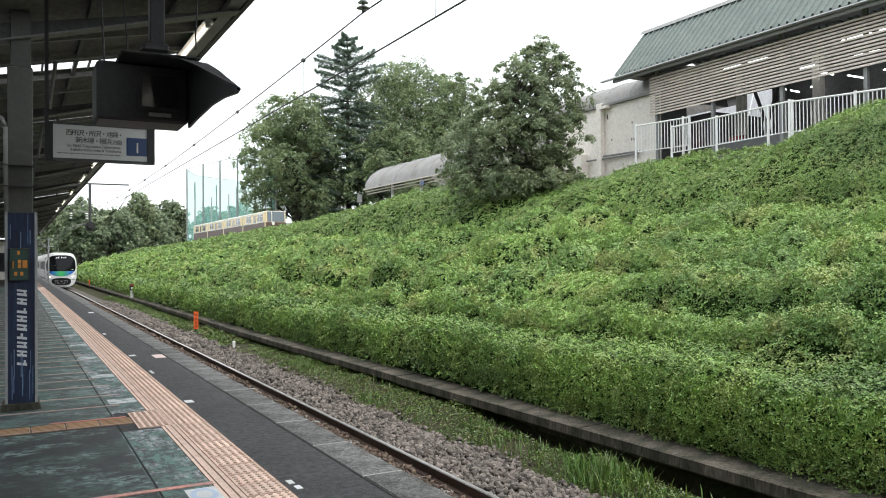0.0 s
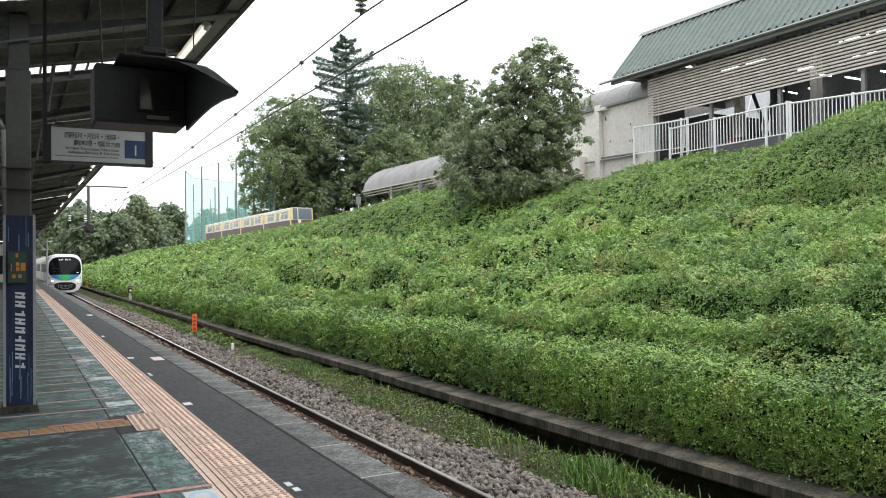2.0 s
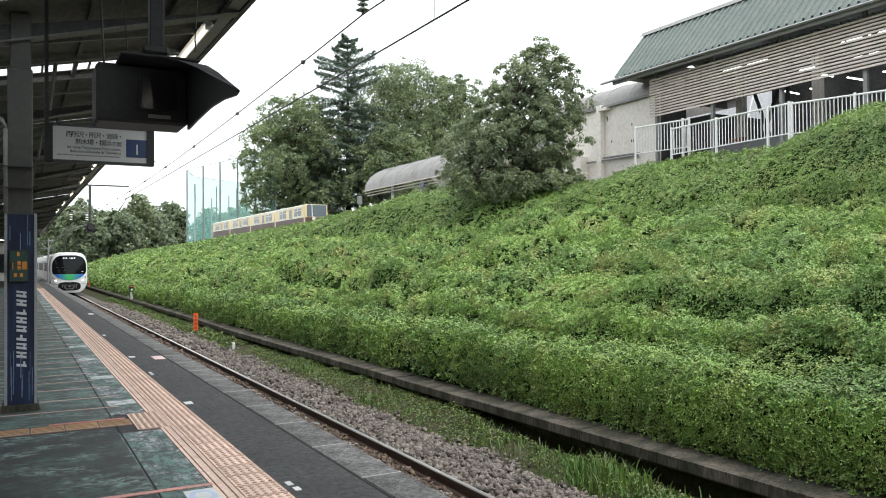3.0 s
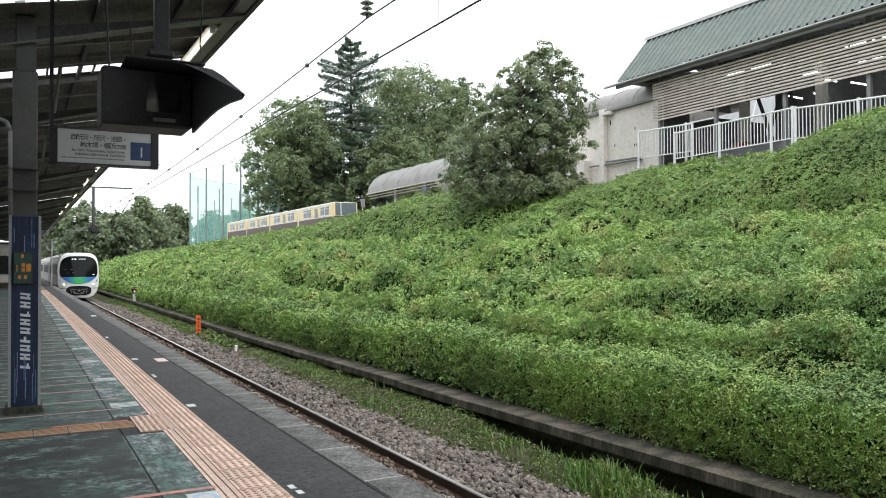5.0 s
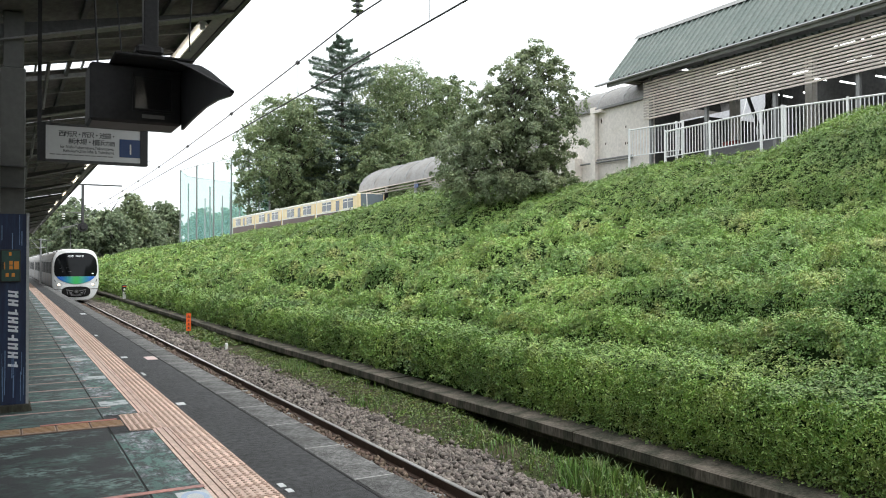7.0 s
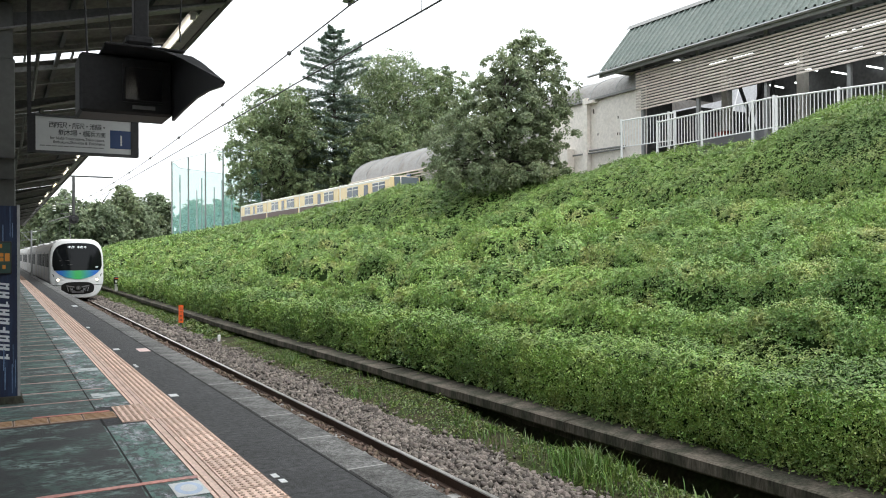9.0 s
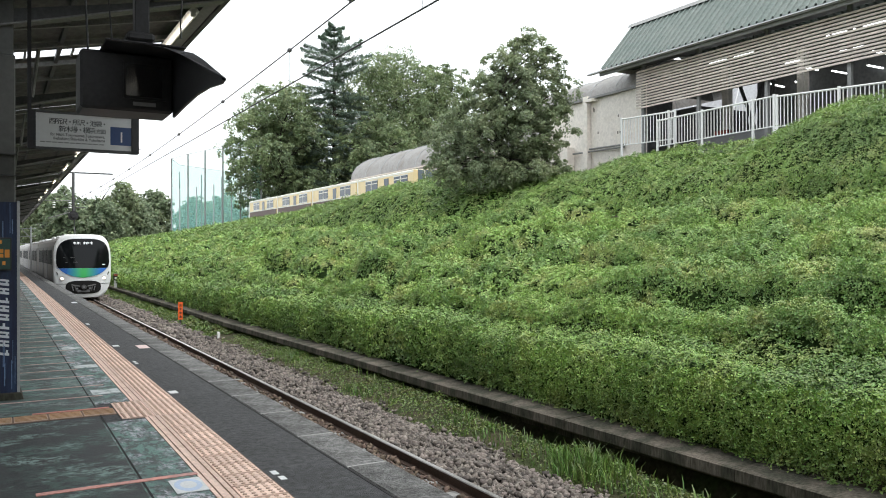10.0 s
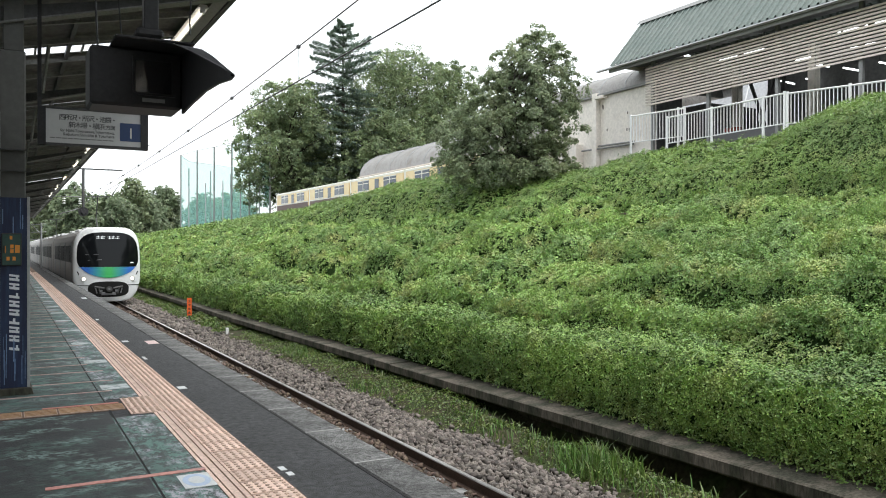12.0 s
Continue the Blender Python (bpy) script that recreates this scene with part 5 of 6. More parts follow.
    part("red_panel", box(24.3, 24.5, 20.9, 21.6, 5.12, 6.2), mat("faded red panel", (0.25, 0.05, 0.04), 0.6), h)
    for j in range(5):
        x = 23.3 + j * 0.9
        part("bench", prism([(x, 5.5), (x + 0.35, 5.5), (x + 0.45, 5.95), (x + 0.4, 5.95), (x + 0.3, 5.56), (x, 5.55)], "y", 8, 21.5), BENCH, h)
        part("bench_leg", box(x + 0.1, x + 0.2, 9, 9.1, 5.12, 5.5), BENCH, h)
    for x, y, z, dx, dy in ((26.4, 20.66, 8.1, 0.95, 0.1), (26.9, 19.9, 8.1, 0.8, 0.1), (25.1, 18.2, 8.1, 0.75, 0), (26.45, 18.05, 8.1, 0.95, 0), (26.75, 16.9, 8.1, 0.9, 0), (25.0, 15.6, 8.1, 0.9, 0), (27, 15.6, 8.1, 0.9, 0),
                            (23.05, 19.85, 8.5, 0, 0.8), (23.05, 18.7, 8.5, 0, 0.85), (25.5, 18.68, 8.5, 0, 0.6), (25.6, 16.3, 8.5, 0, 0.9), (23.4, 15.15, 8.5, 0, 1.0), (23.4, 13.9, 8.5, 0, 1.0)):
        part("ceiling_tube", tube((x, y, z), (x + dx, y + dy, z), 0.032, n=8), TUBE_COLD, h, "lit fluorescent tube")
        part("tube_hanger", box(x - 0.01, x + 0.01, y - 0.01, y + 0.01, z, 9.1), DARK_STEEL, h)
    back = empty("rear_shelter", pose(0, 0, 0), "pale vaulted shelter behind the station hall", "shelter")
    vault = bmesh.new()
    rows = [[vault.verts.new((32.0 + 2.6 * (1 - math.cos(a)), y, 5.0 + 6.4 * math.sin(a) ** 0.8)) for a in np.linspace(0.001, math.pi - 0.001, 19)] for y in np.linspace(16, 36, 8)]
    for a, b in zip(rows[:-1], rows[1:]):
        for j in range(18):
            vault.faces.new((a[j], a[j + 1], b[j + 1], b[j]))
    part("vault", vault, CLEAR_VAULT, back, "pale clear vault sheet", smooth=True)
    for y in np.linspace(16, 36, 8):
        rib = bmesh.new()
        pts = [(32.0 + 2.62 * (1 - math.cos(a)) - 0.03, y, 5.0 + 6.43 * math.sin(a) ** 0.8) for a in np.linspace(0.001, math.pi - 0.001, 13)]
        for a, b in zip(pts[:-1], pts[1:]):
            tube(a, b, 0.04, n=5, bm=rib)
        part("rib", rib, WHITE_STEEL, back)


def make_side_wall():
    w = empty("shelter_building", pose(0, 0, 0), "cream-panelled shelter with a grimy translucent vault roof", "building")
    part("wall", box(22.6, 22.75, 23.6, 31.5, 4.6, 8.22), CREAM, w, "stained cream wall panel")
    part("end_wall", box(22.75, 27.6, 31.35, 31.5, 4.6, 8.22), CREAM, w)
    bm = bmesh.new()
    rows = []
    for y in np.linspace(23.6, 31.6, 9):
        rows.append([bm.verts.new((22.5 + 2.6 * (1 - math.cos(a)), y, 8.2 + 1.25 * math.sin(a))) for a in np.linspace(0, math.pi, 17)])
    for a, b in zip(rows[:-1], rows[1:]):
        for j in range(16):
            bm.faces.new((a[j], a[j + 1], b[j + 1], b[j]))
    part("vault_roof", bm, VAULT, w, "brown-stained translucent vault roof", smooth=True)
    for y in np.linspace(23.6, 31.6, 6):
        rib = bmesh.new()
        pts = [(22.49 + 2.61 * (1 - math.cos(a)), y, 8.2 + 1.27 * math.sin(a)) for a in np.linspace(0, math.pi, 13)]
        for a, b in zip(pts[:-1], pts[1:]):
            tube(a, b, 0.02, n=5, bm=rib)
        part("roof_rib", rib, ALU, w)
    part("eave_rail", box(22.42, 22.62, 23.6, 31.5, 8.15, 8.24), GREY_STEEL, w)
    part("pilaster", box(22.38, 22.59, 26.85, 27.15, 4.8, 8.3), CREAM, w)
    part("bracket", box(22.3, 22.6, 26.4, 26.9, 8.02, 8.14), CREAM, w)
    part("plinth", box(22.2, 22.59, 28.0, 29.0, 4.6, 6.2), CREAM, w)
    part("pipe", tube((22.5, 24.6, 5.95), (22.5, 26.9, 6.0), 0.04, n=8), GREY_STEEL, w)
    part("pipe", tube((22.45, 24.6, 5.85), (22.45, 27.9, 5.9), 0.04, n=8), GREY_STEEL, w)
    part("downpipe", tube((22.5, 31.0, 4.8), (22.5, 31.0, 8.1), 0.05, n=8), CREAM, w)
    r = random.Random(4)
    for k in range(7):
        y, z = 25.6 + r.uniform(-1, 1.2), r.uniform(6.3, 7.9)
        part("rust_spot", box(22.592, 22.6, y, y + 0.05, z, z + r.uniform(0.06, 0.2)), RUST, w)


def fence_run(name, a, b, z0, z1, height, gap=0.125):
    """A white steel railing with posts, rails and upright bars between two points."""
    f = empty(name, pose(0, 0, 0), "white painted steel railing with upright bars", "railing", "white railings")
    a, b = Vector((*a, z0)), Vector((*b, z1))
    n = int((b - a).length / gap)
    up = Vector((0, 0, height))
    part("top_rail", tube(a + up, b + up, 0.03, n=8), WHITE_STEEL, f)
    part("bottom_rail", tube(a + Vector((0, 0, 0.12)), b + Vector((0, 0, 0.12)), 0.02, n=6), WHITE_STEEL, f)
    bar = None
    for k in range(n + 1):
        p = a.lerp(b, k / n)
        if k % 16 == 0 or k == n:
            part("post", tube(p - Vector((0, 0, 0.4)), p + up + Vector((0, 0, 0.06)), 0.045, n=8), WHITE_STEEL, f)
        else:
            part("bar", tube(p + Vector((0, 0, 0.12)), p + up, 0.016, n=5), WHITE_STEEL, f)


def make_fences():
    fence_run("railing", (20.5, 22.6), (20.9, 20.3), 5.42, 5.42, 1.1)
    fence_run("railing", (20.5, 20.75), (20.5, 15.9), 5.17, 5.22, 1.03)
    fence_run("railing", (20.5, 15.8), (20.5, 10.5), 5.2, 4.9, 1.02)


def make_upper_station():
    """The arched platform roof of the upper line."""
    s = empty("arched_shelter", pose(0, 0, 0), "arched translucent platform shelter on white posts", "shelter")
    bm = bmesh.new()
    rows = []
    cx, hw = 25.0, 3.0
    for y in np.linspace(30, 52.2, 13):
        rows.append([bm.verts.new((cx - hw * math.cos(a), y, 6.62 + 1.8 * math.sin(a))) for a in np.linspace(0, math.pi, 19)])
    for a, b in zip(rows[:-1], rows[1:]):
        for j in range(18):
            bm.faces.new((a[j], a[j + 1], b[j + 1], b[j]))
    part("arched_roof", bm, VAULT, s, "grimy translucent arched roof", smooth=True)
    for y in np.linspace(30, 52.2, 10):
        rib = bmesh.new()
        pts = [(cx - (hw + 0.02) * math.cos(a), y, 6.62 + 1.83 * math.sin(a)) for a in np.linspace(0, math.pi, 13)]
        for a, b in zip(pts[:-1], pts[1:]):
            tube(a, b, 0.022, n=5, bm=rib)
        part("rib", rib, ALU, s)
    for z in (6.6, 6.45, 6.3):
        part("eave_rail", box(21.93 + (6.6 - z), 22.05 + (6.6 - z), 30, 52.4, z - 0.04, z + 0.02), SLAT, s)
    for y in (49.2, 44.8, 40.4, 36.0):
        part("post", tube((22.75, y, 3.6), (22.75, y, 6.7), 0.09, n=10), WHITE_STEEL, s)
        part("post", tube((27.6, y, 3.6), (27.6, y, 6.6), 0.09, n=10), WHITE_STEEL, s)
    part("platform_slab", box(22.6, 27.8, 31.8, 51, 3.4, 4.75), CONCRETE, s)
    part("blue_plate", box(22.0, 22.04, 43.0, 43.5, 6.15, 6.4), SIGN_BLUE, s)
    part("back_screen", box(27.7, 27.75, 30, 51, 4.5, 6.4), INSIDE, s)


NET = bpy.data.materials.new("green safety net")
NET.use_nodes = True
nn, nl = NET.node_tree.nodes, NET.node_tree.links
tp, df, mx = nn.new("ShaderNodeBsdfTransparent"), nn.new("ShaderNodeBsdfDiffuse"), nn.new("ShaderNodeMixShader")
df.inputs[0].default_value = (0.3, 0.6, 0.54, 1)
mx.inputs[0].default_value = 0.34
nl.new(tp.outputs[0], mx.inputs[1]); nl.new(df.outputs[0], mx.inputs[2]); nl.new(mx.outputs[0], nn["Material Output"].inputs[0])


def make_nets():
    f = empty("net_fence", pose(0, 0, 0), "tall pale green ball-catching net on grey poles", "net")
    pts = [(22.3, 120), (23.2, 113), (24.4, 108), (25.4, 102.5), (26.2, 97), (27.0, 91)]
    halves = [((xa + xb) / 2, (ya + yb) / 2) for (xa, ya), (xb, yb) in zip(pts[:-1], pts[1:])]
    for x, y in halves:
        part("short_pole", tube((x, y, 2.0), (x, y, 10.4), 0.09, 0.07, 8), ALU, f)
    for k, (x, y) in enumerate(pts):
        part("pole", tube((x, y, 2.0), (x, y, 15.2 - 0.05 * k), 0.13, 0.1, 8), GREY_STEEL, f)
    back = [(22.3, 120), (25.0, 128), (29, 131), (33, 134), (38, 136)]
    for x, y in back[1:]:
        part("pole", tube((x, y, 2.0), (x, y, 14.0), 0.13, 0.1, 8), GREY_STEEL, f)
    for run in (pts, back):
        for (xa, ya), (xb, yb) in zip(run[:-1], run[1:]):
            bm = bmesh.new()
            v = [bm.verts.new(p) for p in ((xa, ya, 3.2), (xb, yb, 3.2), (xb, yb, 15.0), (xa, ya, 15.0))]
            bm.faces.new(v)
            part("net_panel", bm, NET, f, "pale green net")
        part("top_cable", sag([(x, y, 15.1) for x, y in run], 0.04), GREY_STEEL, f)


make_station_hall()
make_side_wall()
make_fences()
make_upper_station()
make_nets()


def make_gap_block():
    # Made-up building, added so no sky shows past the posts.
    w = empty("waiting_room", pose(-2.7, 64, 0), "pale block with dark panes added to close the far end of the platform", "building")
    part("wall", box(-2.4, 2.4, 0, 6, 0, 3.1), CREAM, w)
    part("roof", box(-2.6, 2.6, -0.25, 6.25, 3.1, 3.25), DARK_STEEL, w)
    for k in range(4):
        p = part("window", box(-2.2 + k * 1.15, -1.2 + k * 1.15, -0.02, 0.0, 1.0, 2.3), GLASS_DARK, w, "dark window")
        part("sill", box(-2.22 + k * 1.15, -1.18 + k * 1.15, -0.05, 0.0, 0.94, 1.0), ALU, p)
    part("plinth", box(-2.42, 2.42, -0.03, 0.0, 0, 0.4), OLD_CONCRETE, w)


make_gap_block()


# ---- trains ----
CAR_WHITE = mat("white glossy train nose", (0.78, 0.79, 0.8), 0.25, vary=0.03, scale=1.5)
# Steel colour is lowered: canopy shade and dark reflections are painted into it.
STAINLESS = mat("brushed stainless train side, shade-darkened", (0.23, 0.215, 0.2), 0.5, 0.6, vary=0.08, scale=1.5, stretch=(1, 0.2, 6))
CAR_GLASS = mat("black tinted train glass", (0.006, 0.007, 0.008), 0.1, vary=0.0, spec=0.2)
SIDE_GLASS = mat("dark side glass", (0.012, 0.013, 0.014), 0.5, vary=0.0, spec=0.05)
DOOR_GREY = mat("train door steel", (0.2, 0.2, 0.21), 0.5, 0.4, vary=0.08)
UNDERFRAME = mat("dark underframe", (0.018, 0.018, 0.018), 0.8, spec=0.15, vary=0.2)
ROOF_GREY = mat("light grey train roof", (0.5, 0.5, 0.5), 0.6, vary=0.1, scale=2)
HEADLIGHT = glow("lit headlight", (1.0, 0.88, 0.66), 1.6)
LED = glow("white destination characters", (0.7, 0.73, 0.75), 0.6)
SMILE = bpy.data.materials.new("blue to green nose band")
SMILE.use_nodes = True
sn, sl = SMILE.node_tree.nodes, SMILE.node_tree.links
stc, ssep, sabs, sramp = sn.new("ShaderNodeTexCoord"), sn.new("ShaderNodeSeparateXYZ"), sn.new("ShaderNodeMath"), sn.new("ShaderNodeValToRGB")
sabs.operation = "ABSOLUTE"
sl.new(stc.outputs["Object"], ssep.inputs[0]); sl.new(ssep.outputs[0], sabs.inputs[0]); sl.new(sabs.outputs[0], sramp.inputs[0])
sramp.color_ramp.elements[0].position, sramp.color_ramp.elements[0].color = 0.1, (0.05, 0.45, 0.12, 1)
sramp.color_ramp.elements[1].position, sramp.color_ramp.elements[1].color = 0.9, (0.04, 0.16, 0.55, 1)
sl.new(sramp.outputs[0], sn["Principled BSDF"].inputs["Base Color"])
sn["Principled BSDF"].inputs["Roughness"].default_value = 0.3


def nose_y(x, z):
    """Depth of the rounded nose behind its foremost point."""
    return 0.42 * (abs(x) / 1.46) ** 3.2 + 0.3 * max(0, (z - 0.3) / 2.3) ** 2 + 0.1 * max(0, (-z) / 1.0) ** 2


def body_outline(t):
    """Cross-section of the car end: a rounded, slightly bulging upright shape."""
    c, s = math.cos(t), math.sin(t)
    x = 1.46 * math.copysign(abs(c) ** 0.42, c)
    z = 0.78 + (1.78 if s > 0 else 1.75) * math.copysign(abs(s) ** (0.62 if s > 0 else 0.5), s)
    if z < 0:
        x *= 1 - 0.11 * (-z)
    return x, z


def nose_patch(outline, lift, rings=6, zc=0.8):
    """A skin over the nose inside a closed outline function of an angle."""
    bm = bmesh.new()
    n = 96
    grid = []
    for r in range(1, rings + 1):
        row = []
        for k in range(n):
            x, z = outline(2 * math.pi * k / n)
            x, z = x * r / rings, zc + (z - zc) * r / rings
            row.append(bm.verts.new((x, nose_y(x, z) - lift, z)))
        grid.append(row)
    mid = bm.verts.new((0, nose_y(0, zc) - lift, zc))
    for k in range(n):
        bm.faces.new((mid, grid[0][(k + 1) % n], grid[0][k]))
        for a, b in zip(grid[:-1], grid[1:]):
            bm.faces.new((a[k], a[(k + 1) % n], b[(k + 1) % n], b[k]))
    return bm, grid[-1]


def commuter_train():
    tr = empty("commuter_train", pose(TRACK_X, 90, 0), "white-nosed stainless commuter train with a blue-green band and lit headlights", "train")
    bm, rim = nose_patch(body_outline, 0.0, 22)
    back = []
    for v in rim:
        x, y, z = v.co
        back.append(bm.verts.new((x * 1.005, 1.25, z)))
    n = len(rim)
    for k in range(n):
        bm.faces.new((rim[k], rim[(k + 1) % n], back[(k + 1) % n], back[k]))
    bmesh.ops.recalc_face_normals(bm, faces=bm.faces)
    nose = part("nose", bm, CAR_WHITE, tr, "rounded white nose", smooth=True)

    def mask(t):
        c, s = math.cos(t), math.sin(t)
        x = 1.36 * math.copysign(abs(c) ** (0.55 if s > 0 else 1.1), c)
        z = 1.1 + (1.22 if s > 0 else 0.94) * math.copysign(abs(s) ** (0.5 if s > 0 else 0.85), s)
        if s > 0:
            x *= 1 - 0.08 * s
        return x, z

    def upper(t):
        x, z = mask(t)
        return x if z > 0.68 else x, max(z, 0.68)

    def lower(t):
        c, s = math.cos(t), math.sin(t)
        x, z = mask(t)
        return x * (0.985 if z <= 0.68 else 0.985), min(z, 0.675)
    bm, _ = nose_patch(upper, 0.03, 16, 1.3)
    glass = part("windscreen", bm, CAR_GLASS, nose, "black wraparound windscreen", smooth=True)
    bm, _ = nose_patch(lower, 0.032, 12, 0.5)
    part("colour_band", bm, SMILE, nose, "blue and green curved band", smooth=True)

    def oval(t):
        c, s = math.cos(t), math.sin(t)
        return 0.9 * math.copysign(abs(c) ** 0.6, c), -0.38 + 0.37 * math.copysign(abs(s) ** 0.7, s)
    bm, _ = nose_patch(oval, 0.025, 8, -0.36)
    part("coupler_recess", bm, UNDERFRAME, nose, "dark coupler recess", smooth=True)
    part("coupler", box(-0.16, 0.16, -0.22, 0.1, -0.55, -0.3), UNDERFRAME, nose, bevel=0.03)
    part("coupler_plate", box(-0.33, 0.33, -0.06, 0.1, -0.66, -0.52), DOOR_GREY, nose, bevel=0.02)
    head = part("coupler_head", tube((0, -0.3, -0.36), (0, -0.16, -0.36), 0.13, 0.1, 14), DARK_STEEL, nose, "round steel coupler head")
    part("coupler_pin", tube((0, -0.33, -0.36), (0, -0.3, -0.36), 0.05, n=10), DOOR_GREY, head)
    for sx in (-1, 1):
        part("draft_arm", tube((sx * 0.2, -0.1, -0.33), (sx * 0.62, -0.03, -0.25), 0.045, n=8), DARK_STEEL, nose)
        part("hose", tube((sx * 0.45, -0.12, -0.3), (sx * 0.38, -0.14, -0.58), 0.03, n=8), DARK_STEEL, nose)
        part("hose", tube((sx * 0.58, -0.08, -0.32), (sx * 0.52, -0.1, -0.56), 0.025, n=8), DOOR_GREY, nose)
        part("bracket", box(min(sx * 0.28, sx * 0.4), max(sx * 0.28, sx * 0.4), -0.1, 0.0, -0.5, -0.4), DOOR_GREY, nose)
    for sx in (-1, 1):
        gap = bmesh.new()
        pts = [(sx * gx, nose_y(gx, -0.19) - 0.012, -0.19) for gx in (0.86, 1.0, 1.12, 1.24, 1.34, 1.4)]
        for p, r in zip(pts[:-1], pts[1:]):
            tube(p, r, 0.013, n=5, bm=gap)
        part("skirt_gap", gap, UNDERFRAME, nose)
    for sx in (-1, 1):
        yy = nose_y(1.07, 0.13)
        hl = part("headlight", tube((sx * 1.07, yy - 0.03, 0.12), (sx * 1.07, yy + 0.06, 0.12), 0.125, n=18), ALU, nose)
        part("lamp", tube((sx * 1.07, yy - 0.04, 0.12), (sx * 1.07, yy - 0.03, 0.12), 0.075, n=18), HEADLIGHT, hl, "lit round lamp")
        bm = prism([(sx * 1.22, 0.27), (sx * 1.28, 0.29), (sx * 1.36, 0.47), (sx * 1.31, 0.46)], "y", nose_y(1.29, 0.35) - 0.02, nose_y(1.29, 0.35) + 0.05)
        part("marker_lamp", bm, UNDERFRAME, nose)
    for k, (x0, x1) in enumerate(((-0.52, -0.35), (-0.32, -0.15), (-0.02, 0.13), (0.16, 0.31), (0.34, 0.49))):
        yy = nose_y(0.2, 2.08) - 0.05
        bm = box(x0, x1, yy - 0.004, yy, 2.1, 2.112)
        box(x0, x1, yy - 0.004, yy, 2.03, 2.042, bm)
        box(x0 + 0.07, x0 + 0.085, yy - 0.004, yy, 2.0, 2.15, bm)
        if k % 2:
            box(x0, x0 + 0.015, yy - 0.004, yy, 2.0, 2.13, bm)
        part("character_bar", bm, LED, glass)
    part("wiper", tube((-0.9, nose_y(0.9, 1.1) - 0.04, 1.0), (-0.3, nose_y(0.3, 1.1) - 0.05, 1.02), 0.012, n=5), DOOR_GREY, glass)
    part("wiper", tube((-1.0, nose_y(1.0, 1.3) - 0.04, 1.26), (-0.45, nose_y(0.45, 1.3) - 0.05, 1.27), 0.01, n=5), DOOR_GREY, glass)
    part("number_bar", box(0.85, 1.12, nose_y(1.0, 0.85) - 0.035, nose_y(1.0, 0.85) - 0.02, 0.85, 0.89), LED, glass)
    sect = [(-1.44, -0.1), (-1.44, 1.9), (-1.36, 2.15), (-1.1, 2.36), (-0.6, 2.47), (0, 2.5), (0.6, 2.47), (1.1, 2.36), (1.36, 2.15), (1.44, 1.9), (1.44, -0.1)]

    def car(first):
        y0, y1 = (1.22, 19.8) if first else (0.25, 19.8)
        body = part("car_body", prism(sect, "y", y0, y1), STAINLESS, tr, "stainless steel car body")
        part("underframe", box(-1.25, 1.25, y0 + 0.4, y1 - 0.4, -0.75, -0.1), UNDERFRAME, body)
        part("roof_cover", prism([(-1.12, 2.36), (-0.6, 2.50), (0.6, 2.50), (1.12, 2.36), (0.6, 2.46), (-0.6, 2.46)], "y", y0, y1), ROOF_GREY, body)
        for yy in (4.5, 9.5, 14.5):
            part("cooling_unit", box(-0.75, 0.75, yy - 1.1, yy + 1.1, 2.44, 2.62), ROOF_GREY, body, "pale rooftop cooling unit", bevel=0.06)
        for sx in (-1, 1):
            xs = sorted((sx * 1.436, sx * 1.452))
            for k in range(4):
                yd = 2.9 + k * 4.75
                d = part("door", box(xs[0], xs[1], yd - 0.65, yd + 0.65, -0.08, 1.85), DOOR_GREY, body, "grey sliding door")
                xg = sorted((sx * 1.45, sx * 1.458))
                for a in (-0.52, 0.1):
                    part("door_glass", box(xg[0], xg[1], yd + a, yd + a + 0.42, 0.85, 1.7), SIDE_GLASS, d)
                if k < 3:
                    part("window", box(xs[0], xs[1], yd + 0.95, yd + 3.8, 0.85, 1.68), SIDE_GLASS, body, "dark side window")
        part("gangway", box(-0.6, 0.6, y1 - 0.05, y1 + 0.55, -0.1, 2.1), UNDERFRAME, body)
        for yy in (3.2, 16.8):
            part("bogie", box(-1.15, 1.15, yy - 1.5, yy + 1.5, -0.98, -0.5), UNDERFRAME, body, bevel=0.05)
        return body
    car(True)
    mid = car(False)
    mid.location.y = 20
    for k in range(2, 7):
        c = copy_thing(mid, pose(0, 20 * k, 0))
        c.parent = tr
    for yy in (5.0, 45.0):
        for a, b in (((0, yy, 2.5), (0, yy + 1.1, 3.2)), ((0, yy + 1.1, 3.2), (0, yy + 0.1, 4.3 - 0.02))):
            part("pantograph_arm", tube(a, b, 0.03, n=6), DARK_STEEL, tr)
        part("pantograph_head", box(-0.6, 0.6, yy, yy + 0.2, 4.28, 4.32), DARK_STEEL, tr)
    return tr


LEO_CREAM = mat("cream yellow train paint", (0.78, 0.6, 0.32), 0.35, vary=0.06, scale=2)
LEO_BROWN = mat("dark brown train skirt paint", (0.125, 0.08, 0.07), 0.5, spec=0.3, vary=0.12, scale=2)
LEO_WHITE = mat("off-white train trim", (0.76, 0.73, 0.66), 0.4, vary=0.05)
# Reflected sky is put into the base colours of both glasses.
LEO_GLASS = mat("dark window glass with bluish painted reflection", (0.045, 0.06, 0.085), 0.12, vary=0.05, spec=0.4)
LEO_SCREEN = mat("windscreen glass with painted sky reflection", (0.13, 0.16, 0.18), 0.1, vary=0.1, spec=0.7)


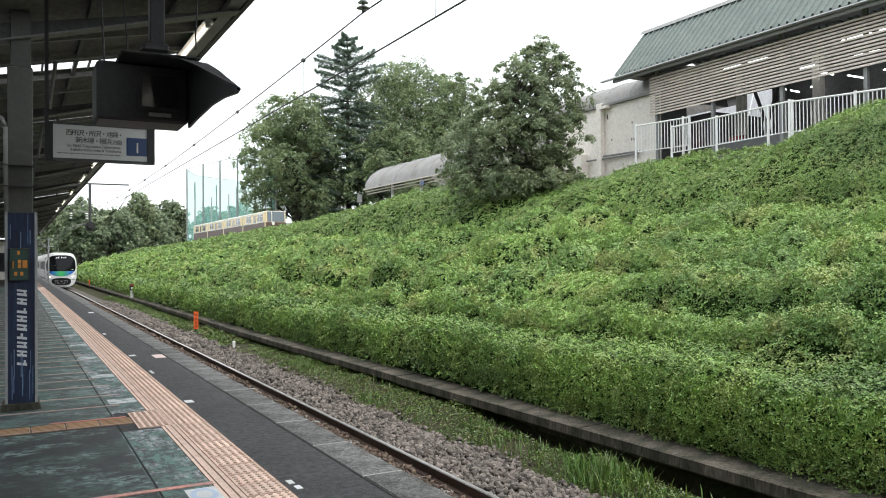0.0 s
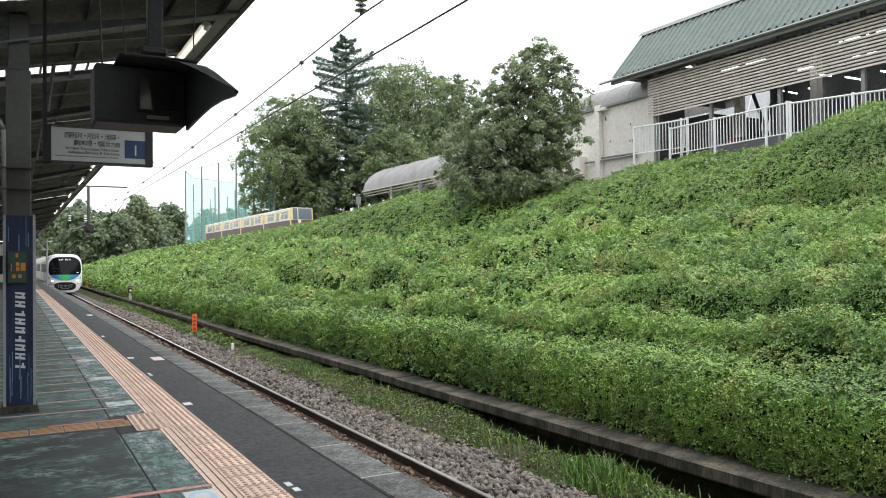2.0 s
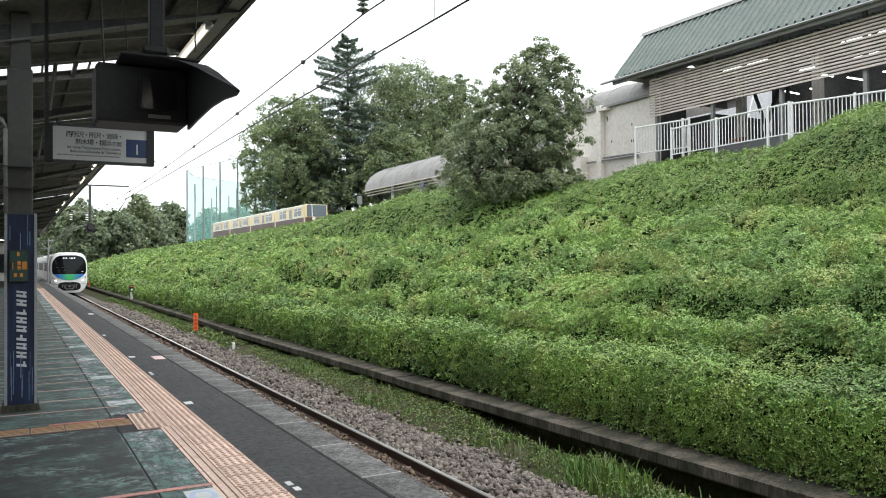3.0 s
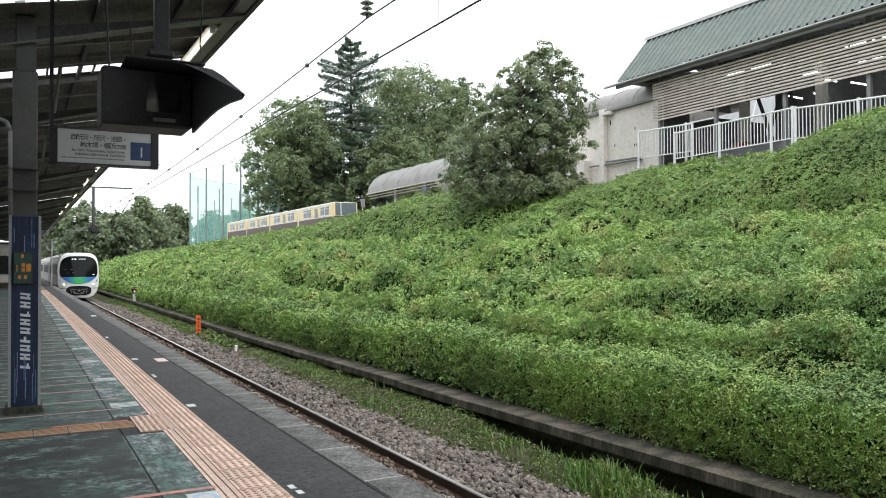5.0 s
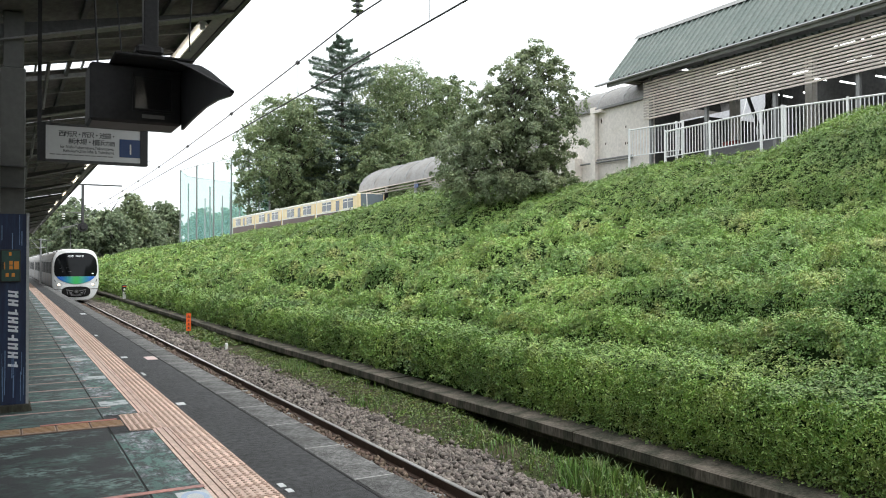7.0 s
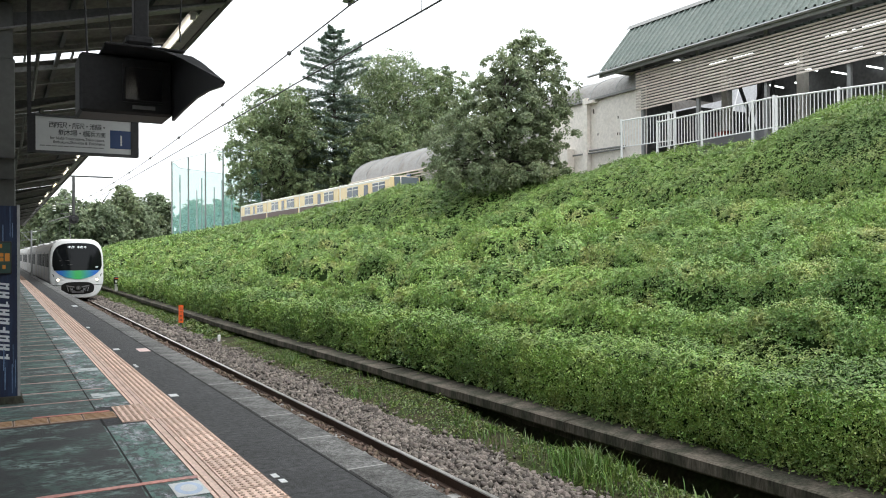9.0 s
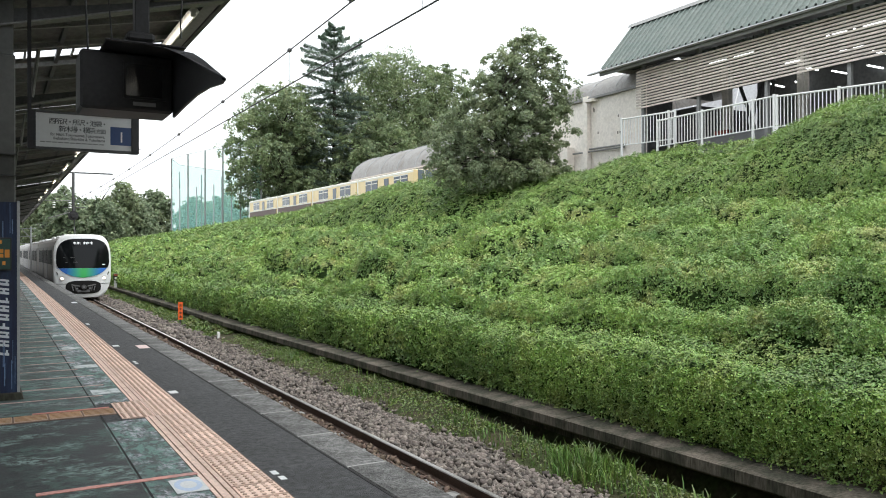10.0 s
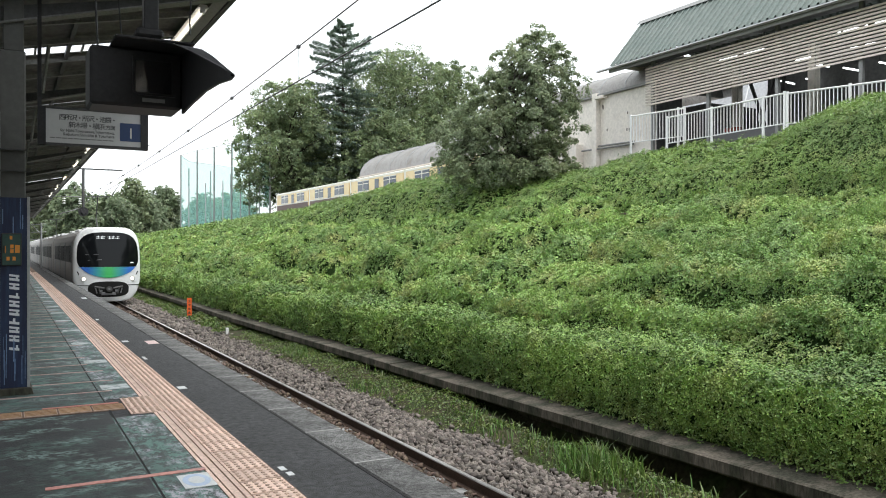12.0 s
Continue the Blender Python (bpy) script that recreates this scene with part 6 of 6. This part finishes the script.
def upper_train():
    """A short four-car rubber-tyred train; its nose is at y = 0 and it trails away along +y."""
    tr = empty("upper_line_train", pose(20.96, 70, 0), "cream and dark brown four-car train with white trim", "train")
    zb, zm, zw0, zw1, zt = 4.25, 5.1, 5.23, 5.84, 6.08
    L = 8.2

    def shell(x):
        return [(-x, zb), (-x, zt - 0.12), (-x + 0.18, zt), (x - 0.18, zt), (x, zt - 0.12), (x, zb)]

    def car(first):
        y0, y1 = (0.35, L - 0.12) if first else (0.12, L - 0.12)
        body = part("car_body", prism(shell(1.2), "y", y0, y1), LEO_CREAM, tr, "cream yellow car body")
        part("skirt", box(-1.215, 1.215, y0 + 0.01, y1 - 0.01, zb, zm), LEO_BROWN, body, "dark brown lower side")
        part("roof_trim", prism([(-1.22, zt - 0.14), (-1.22, zt - 0.03), (-1.0, zt + 0.04), (1.0, zt + 0.04), (1.22, zt - 0.03), (1.22, zt - 0.14)], "y", y0 - 0.02, y1 + 0.02), LEO_WHITE, body, "white roof edge")
        part("belt_trim", box(-1.222, 1.222, y0, y1, zm - 0.02, zm + 0.05), LEO_WHITE, body)
        for sx in (-1, 1):
            xa, xb = sorted((sx * 1.2, sx * 1.218))
            xc, xd = sorted((sx * 1.215, sx * 1.232))
            for wa, wb in ((1.0, 2.75), (5.0, 6.75)):
                w = part("window", box(xa, xb, wa, wb, zw0, zw1), LEO_GLASS, body, "window with bluish painted reflection")
                part("window_bar", box(xc, xd, (wa + wb) / 2 - 0.04, (wa + wb) / 2 + 0.04, zw0, zw1), LEO_WHITE, w)
                part("window_bar", box(xc, xd, wa, wb, zw1 - 0.19, zw1 - 0.15), LEO_WHITE, w)
                part("window_frame", box(xc, xd, wa - 0.06, wb + 0.06, zw1, zw1 + 0.06), LEO_WHITE, w)
                part("window_frame", box(xc, xd, wa - 0.06, wb + 0.06, zw0 - 0.06, zw0), LEO_WHITE, w)
            d = part("door", box(xa, xb, 3.3, 4.55, zm + 0.06, zw1 + 0.05), LEO_CREAM, body)
            part("door_glass", box(xc, xd, 3.42, 4.05, zw0 - 0.1, zw1), LEO_GLASS, d)
            part("end_post", box(xa, xb + 0.012 if sx > 0 else xb, y1 - 0.18, y1, zb, zt - 0.1), LEO_WHITE, body)
        part("gangway", box(-1.1, 1.1, y1, y1 + 0.24, zb + 0.1, zt - 0.15), LEO_WHITE, body, "white gangway")
        part("running_gear", box(-0.9, 0.9, y0 + 0.8, y1 - 0.8, zb - 1.1, zb), UNDERFRAME, body)
        return body
    lead = car(True)
    nose = bmesh.new()
    v = [nose.verts.new(p) for p in ((-1.2, 0.36, zb), (1.2, 0.36, zb), (1.2, 0.36, zt), (-1.2, 0.36, zt), (-1.12, -0.05, zb), (1.12, -0.05, zb), (1.1, 0.08, zt - 0.05), (-1.1, 0.08, zt - 0.05))]
    for f in ((4, 5, 6, 7), (0, 4, 7, 3), (5, 1, 2, 6), (7, 6, 2, 3), (0, 1, 5, 4)):
        nose.faces.new([v[i] for i in f])
    bmesh.ops.recalc_face_normals(nose, faces=nose.faces)
    cab = part("cab_front", nose, LEO_CREAM, tr, "cream cab front")
    part("windscreen", prism([(-0.02, zw0 - 0.1), (0.055, zw1 + 0.22), (0.1, zw1 + 0.22), (0.1, zw0 - 0.1)], "x", -1.0, 1.0), LEO_SCREEN, cab, "windscreen with grey-blue painted reflection")
    part("screen_pillar", prism([(-0.035, zw0 - 0.1), (0.04, zw1 + 0.22), (0.1, zw1 + 0.22), (0.1, zw0 - 0.1)], "x", -0.52, -0.45), LEO_WHITE, cab)
    part("front_skirt", box(-1.14, 1.14, -0.07, 0.2, zb, zm - 0.02), LEO_BROWN, cab)
    part("headlamp", tube((-0.35, -0.11, zm - 0.12), (-0.35, -0.05, zm - 0.12), 0.17, n=16), LEO_WHITE, cab, "round white front plate")
    part("mirror", box(1.22, 1.5, 0.1, 0.2, zt - 0.4, zt + 0.1), UNDERFRAME, cab)
    mid = car(False)
    mid.location.y = L
    for k in (2, 3):
        c = copy_thing(mid, pose(0, L * k, 0))
        c.parent = tr
    narrow = Matrix.Diagonal((0.8, 1, 1, 1))
    for me in {ob.data.name: ob.data for ob in tr.children_recursive if ob.type == "MESH"}.values():
        me.transform(narrow)
    return tr


TRAIN = commuter_train()
LEO = upper_train()


make_coping(plat)
make_tactile(plat)


def motions():
    walk(TRAIN, [(t, pose(TRACK_X, y, 0)) for t, y in (
        (0, 90.0), (0.5, 87.4), (1, 85.2), (1.5, 82.9), (2, 80.6), (2.5, 78.4), (3, 76.2), (4, 72.0), (5, 67.9), (5.5, 65.9), (6, 63.9),
        (6.5, 61.9), (7, 59.9), (8, 55.9), (9, 52.0), (9.5, 50.0), (10, 48.1), (10.5, 46.1), (11, 44.2), (11.5, 42.3), (12, 40.5))])
    walk(LEO, [(t, pose(20.96, y, 0)) for t, y in (
        (0, 70.6), (0.5, 68.4), (1, 66.4), (1.5, 64.5), (2, 62.7), (2.5, 61.1), (3, 59.5), (4, 56.6), (5, 53.8), (5.5, 52.3), (6, 50.7),
        (6.5, 49.1), (7, 47.5), (8, 44.4), (9, 41.4), (9.5, 39.9), (10, 38.4), (10.5, 36.9), (11, 35.5), (11.5, 34.1), (12, 32.8))])


motions()
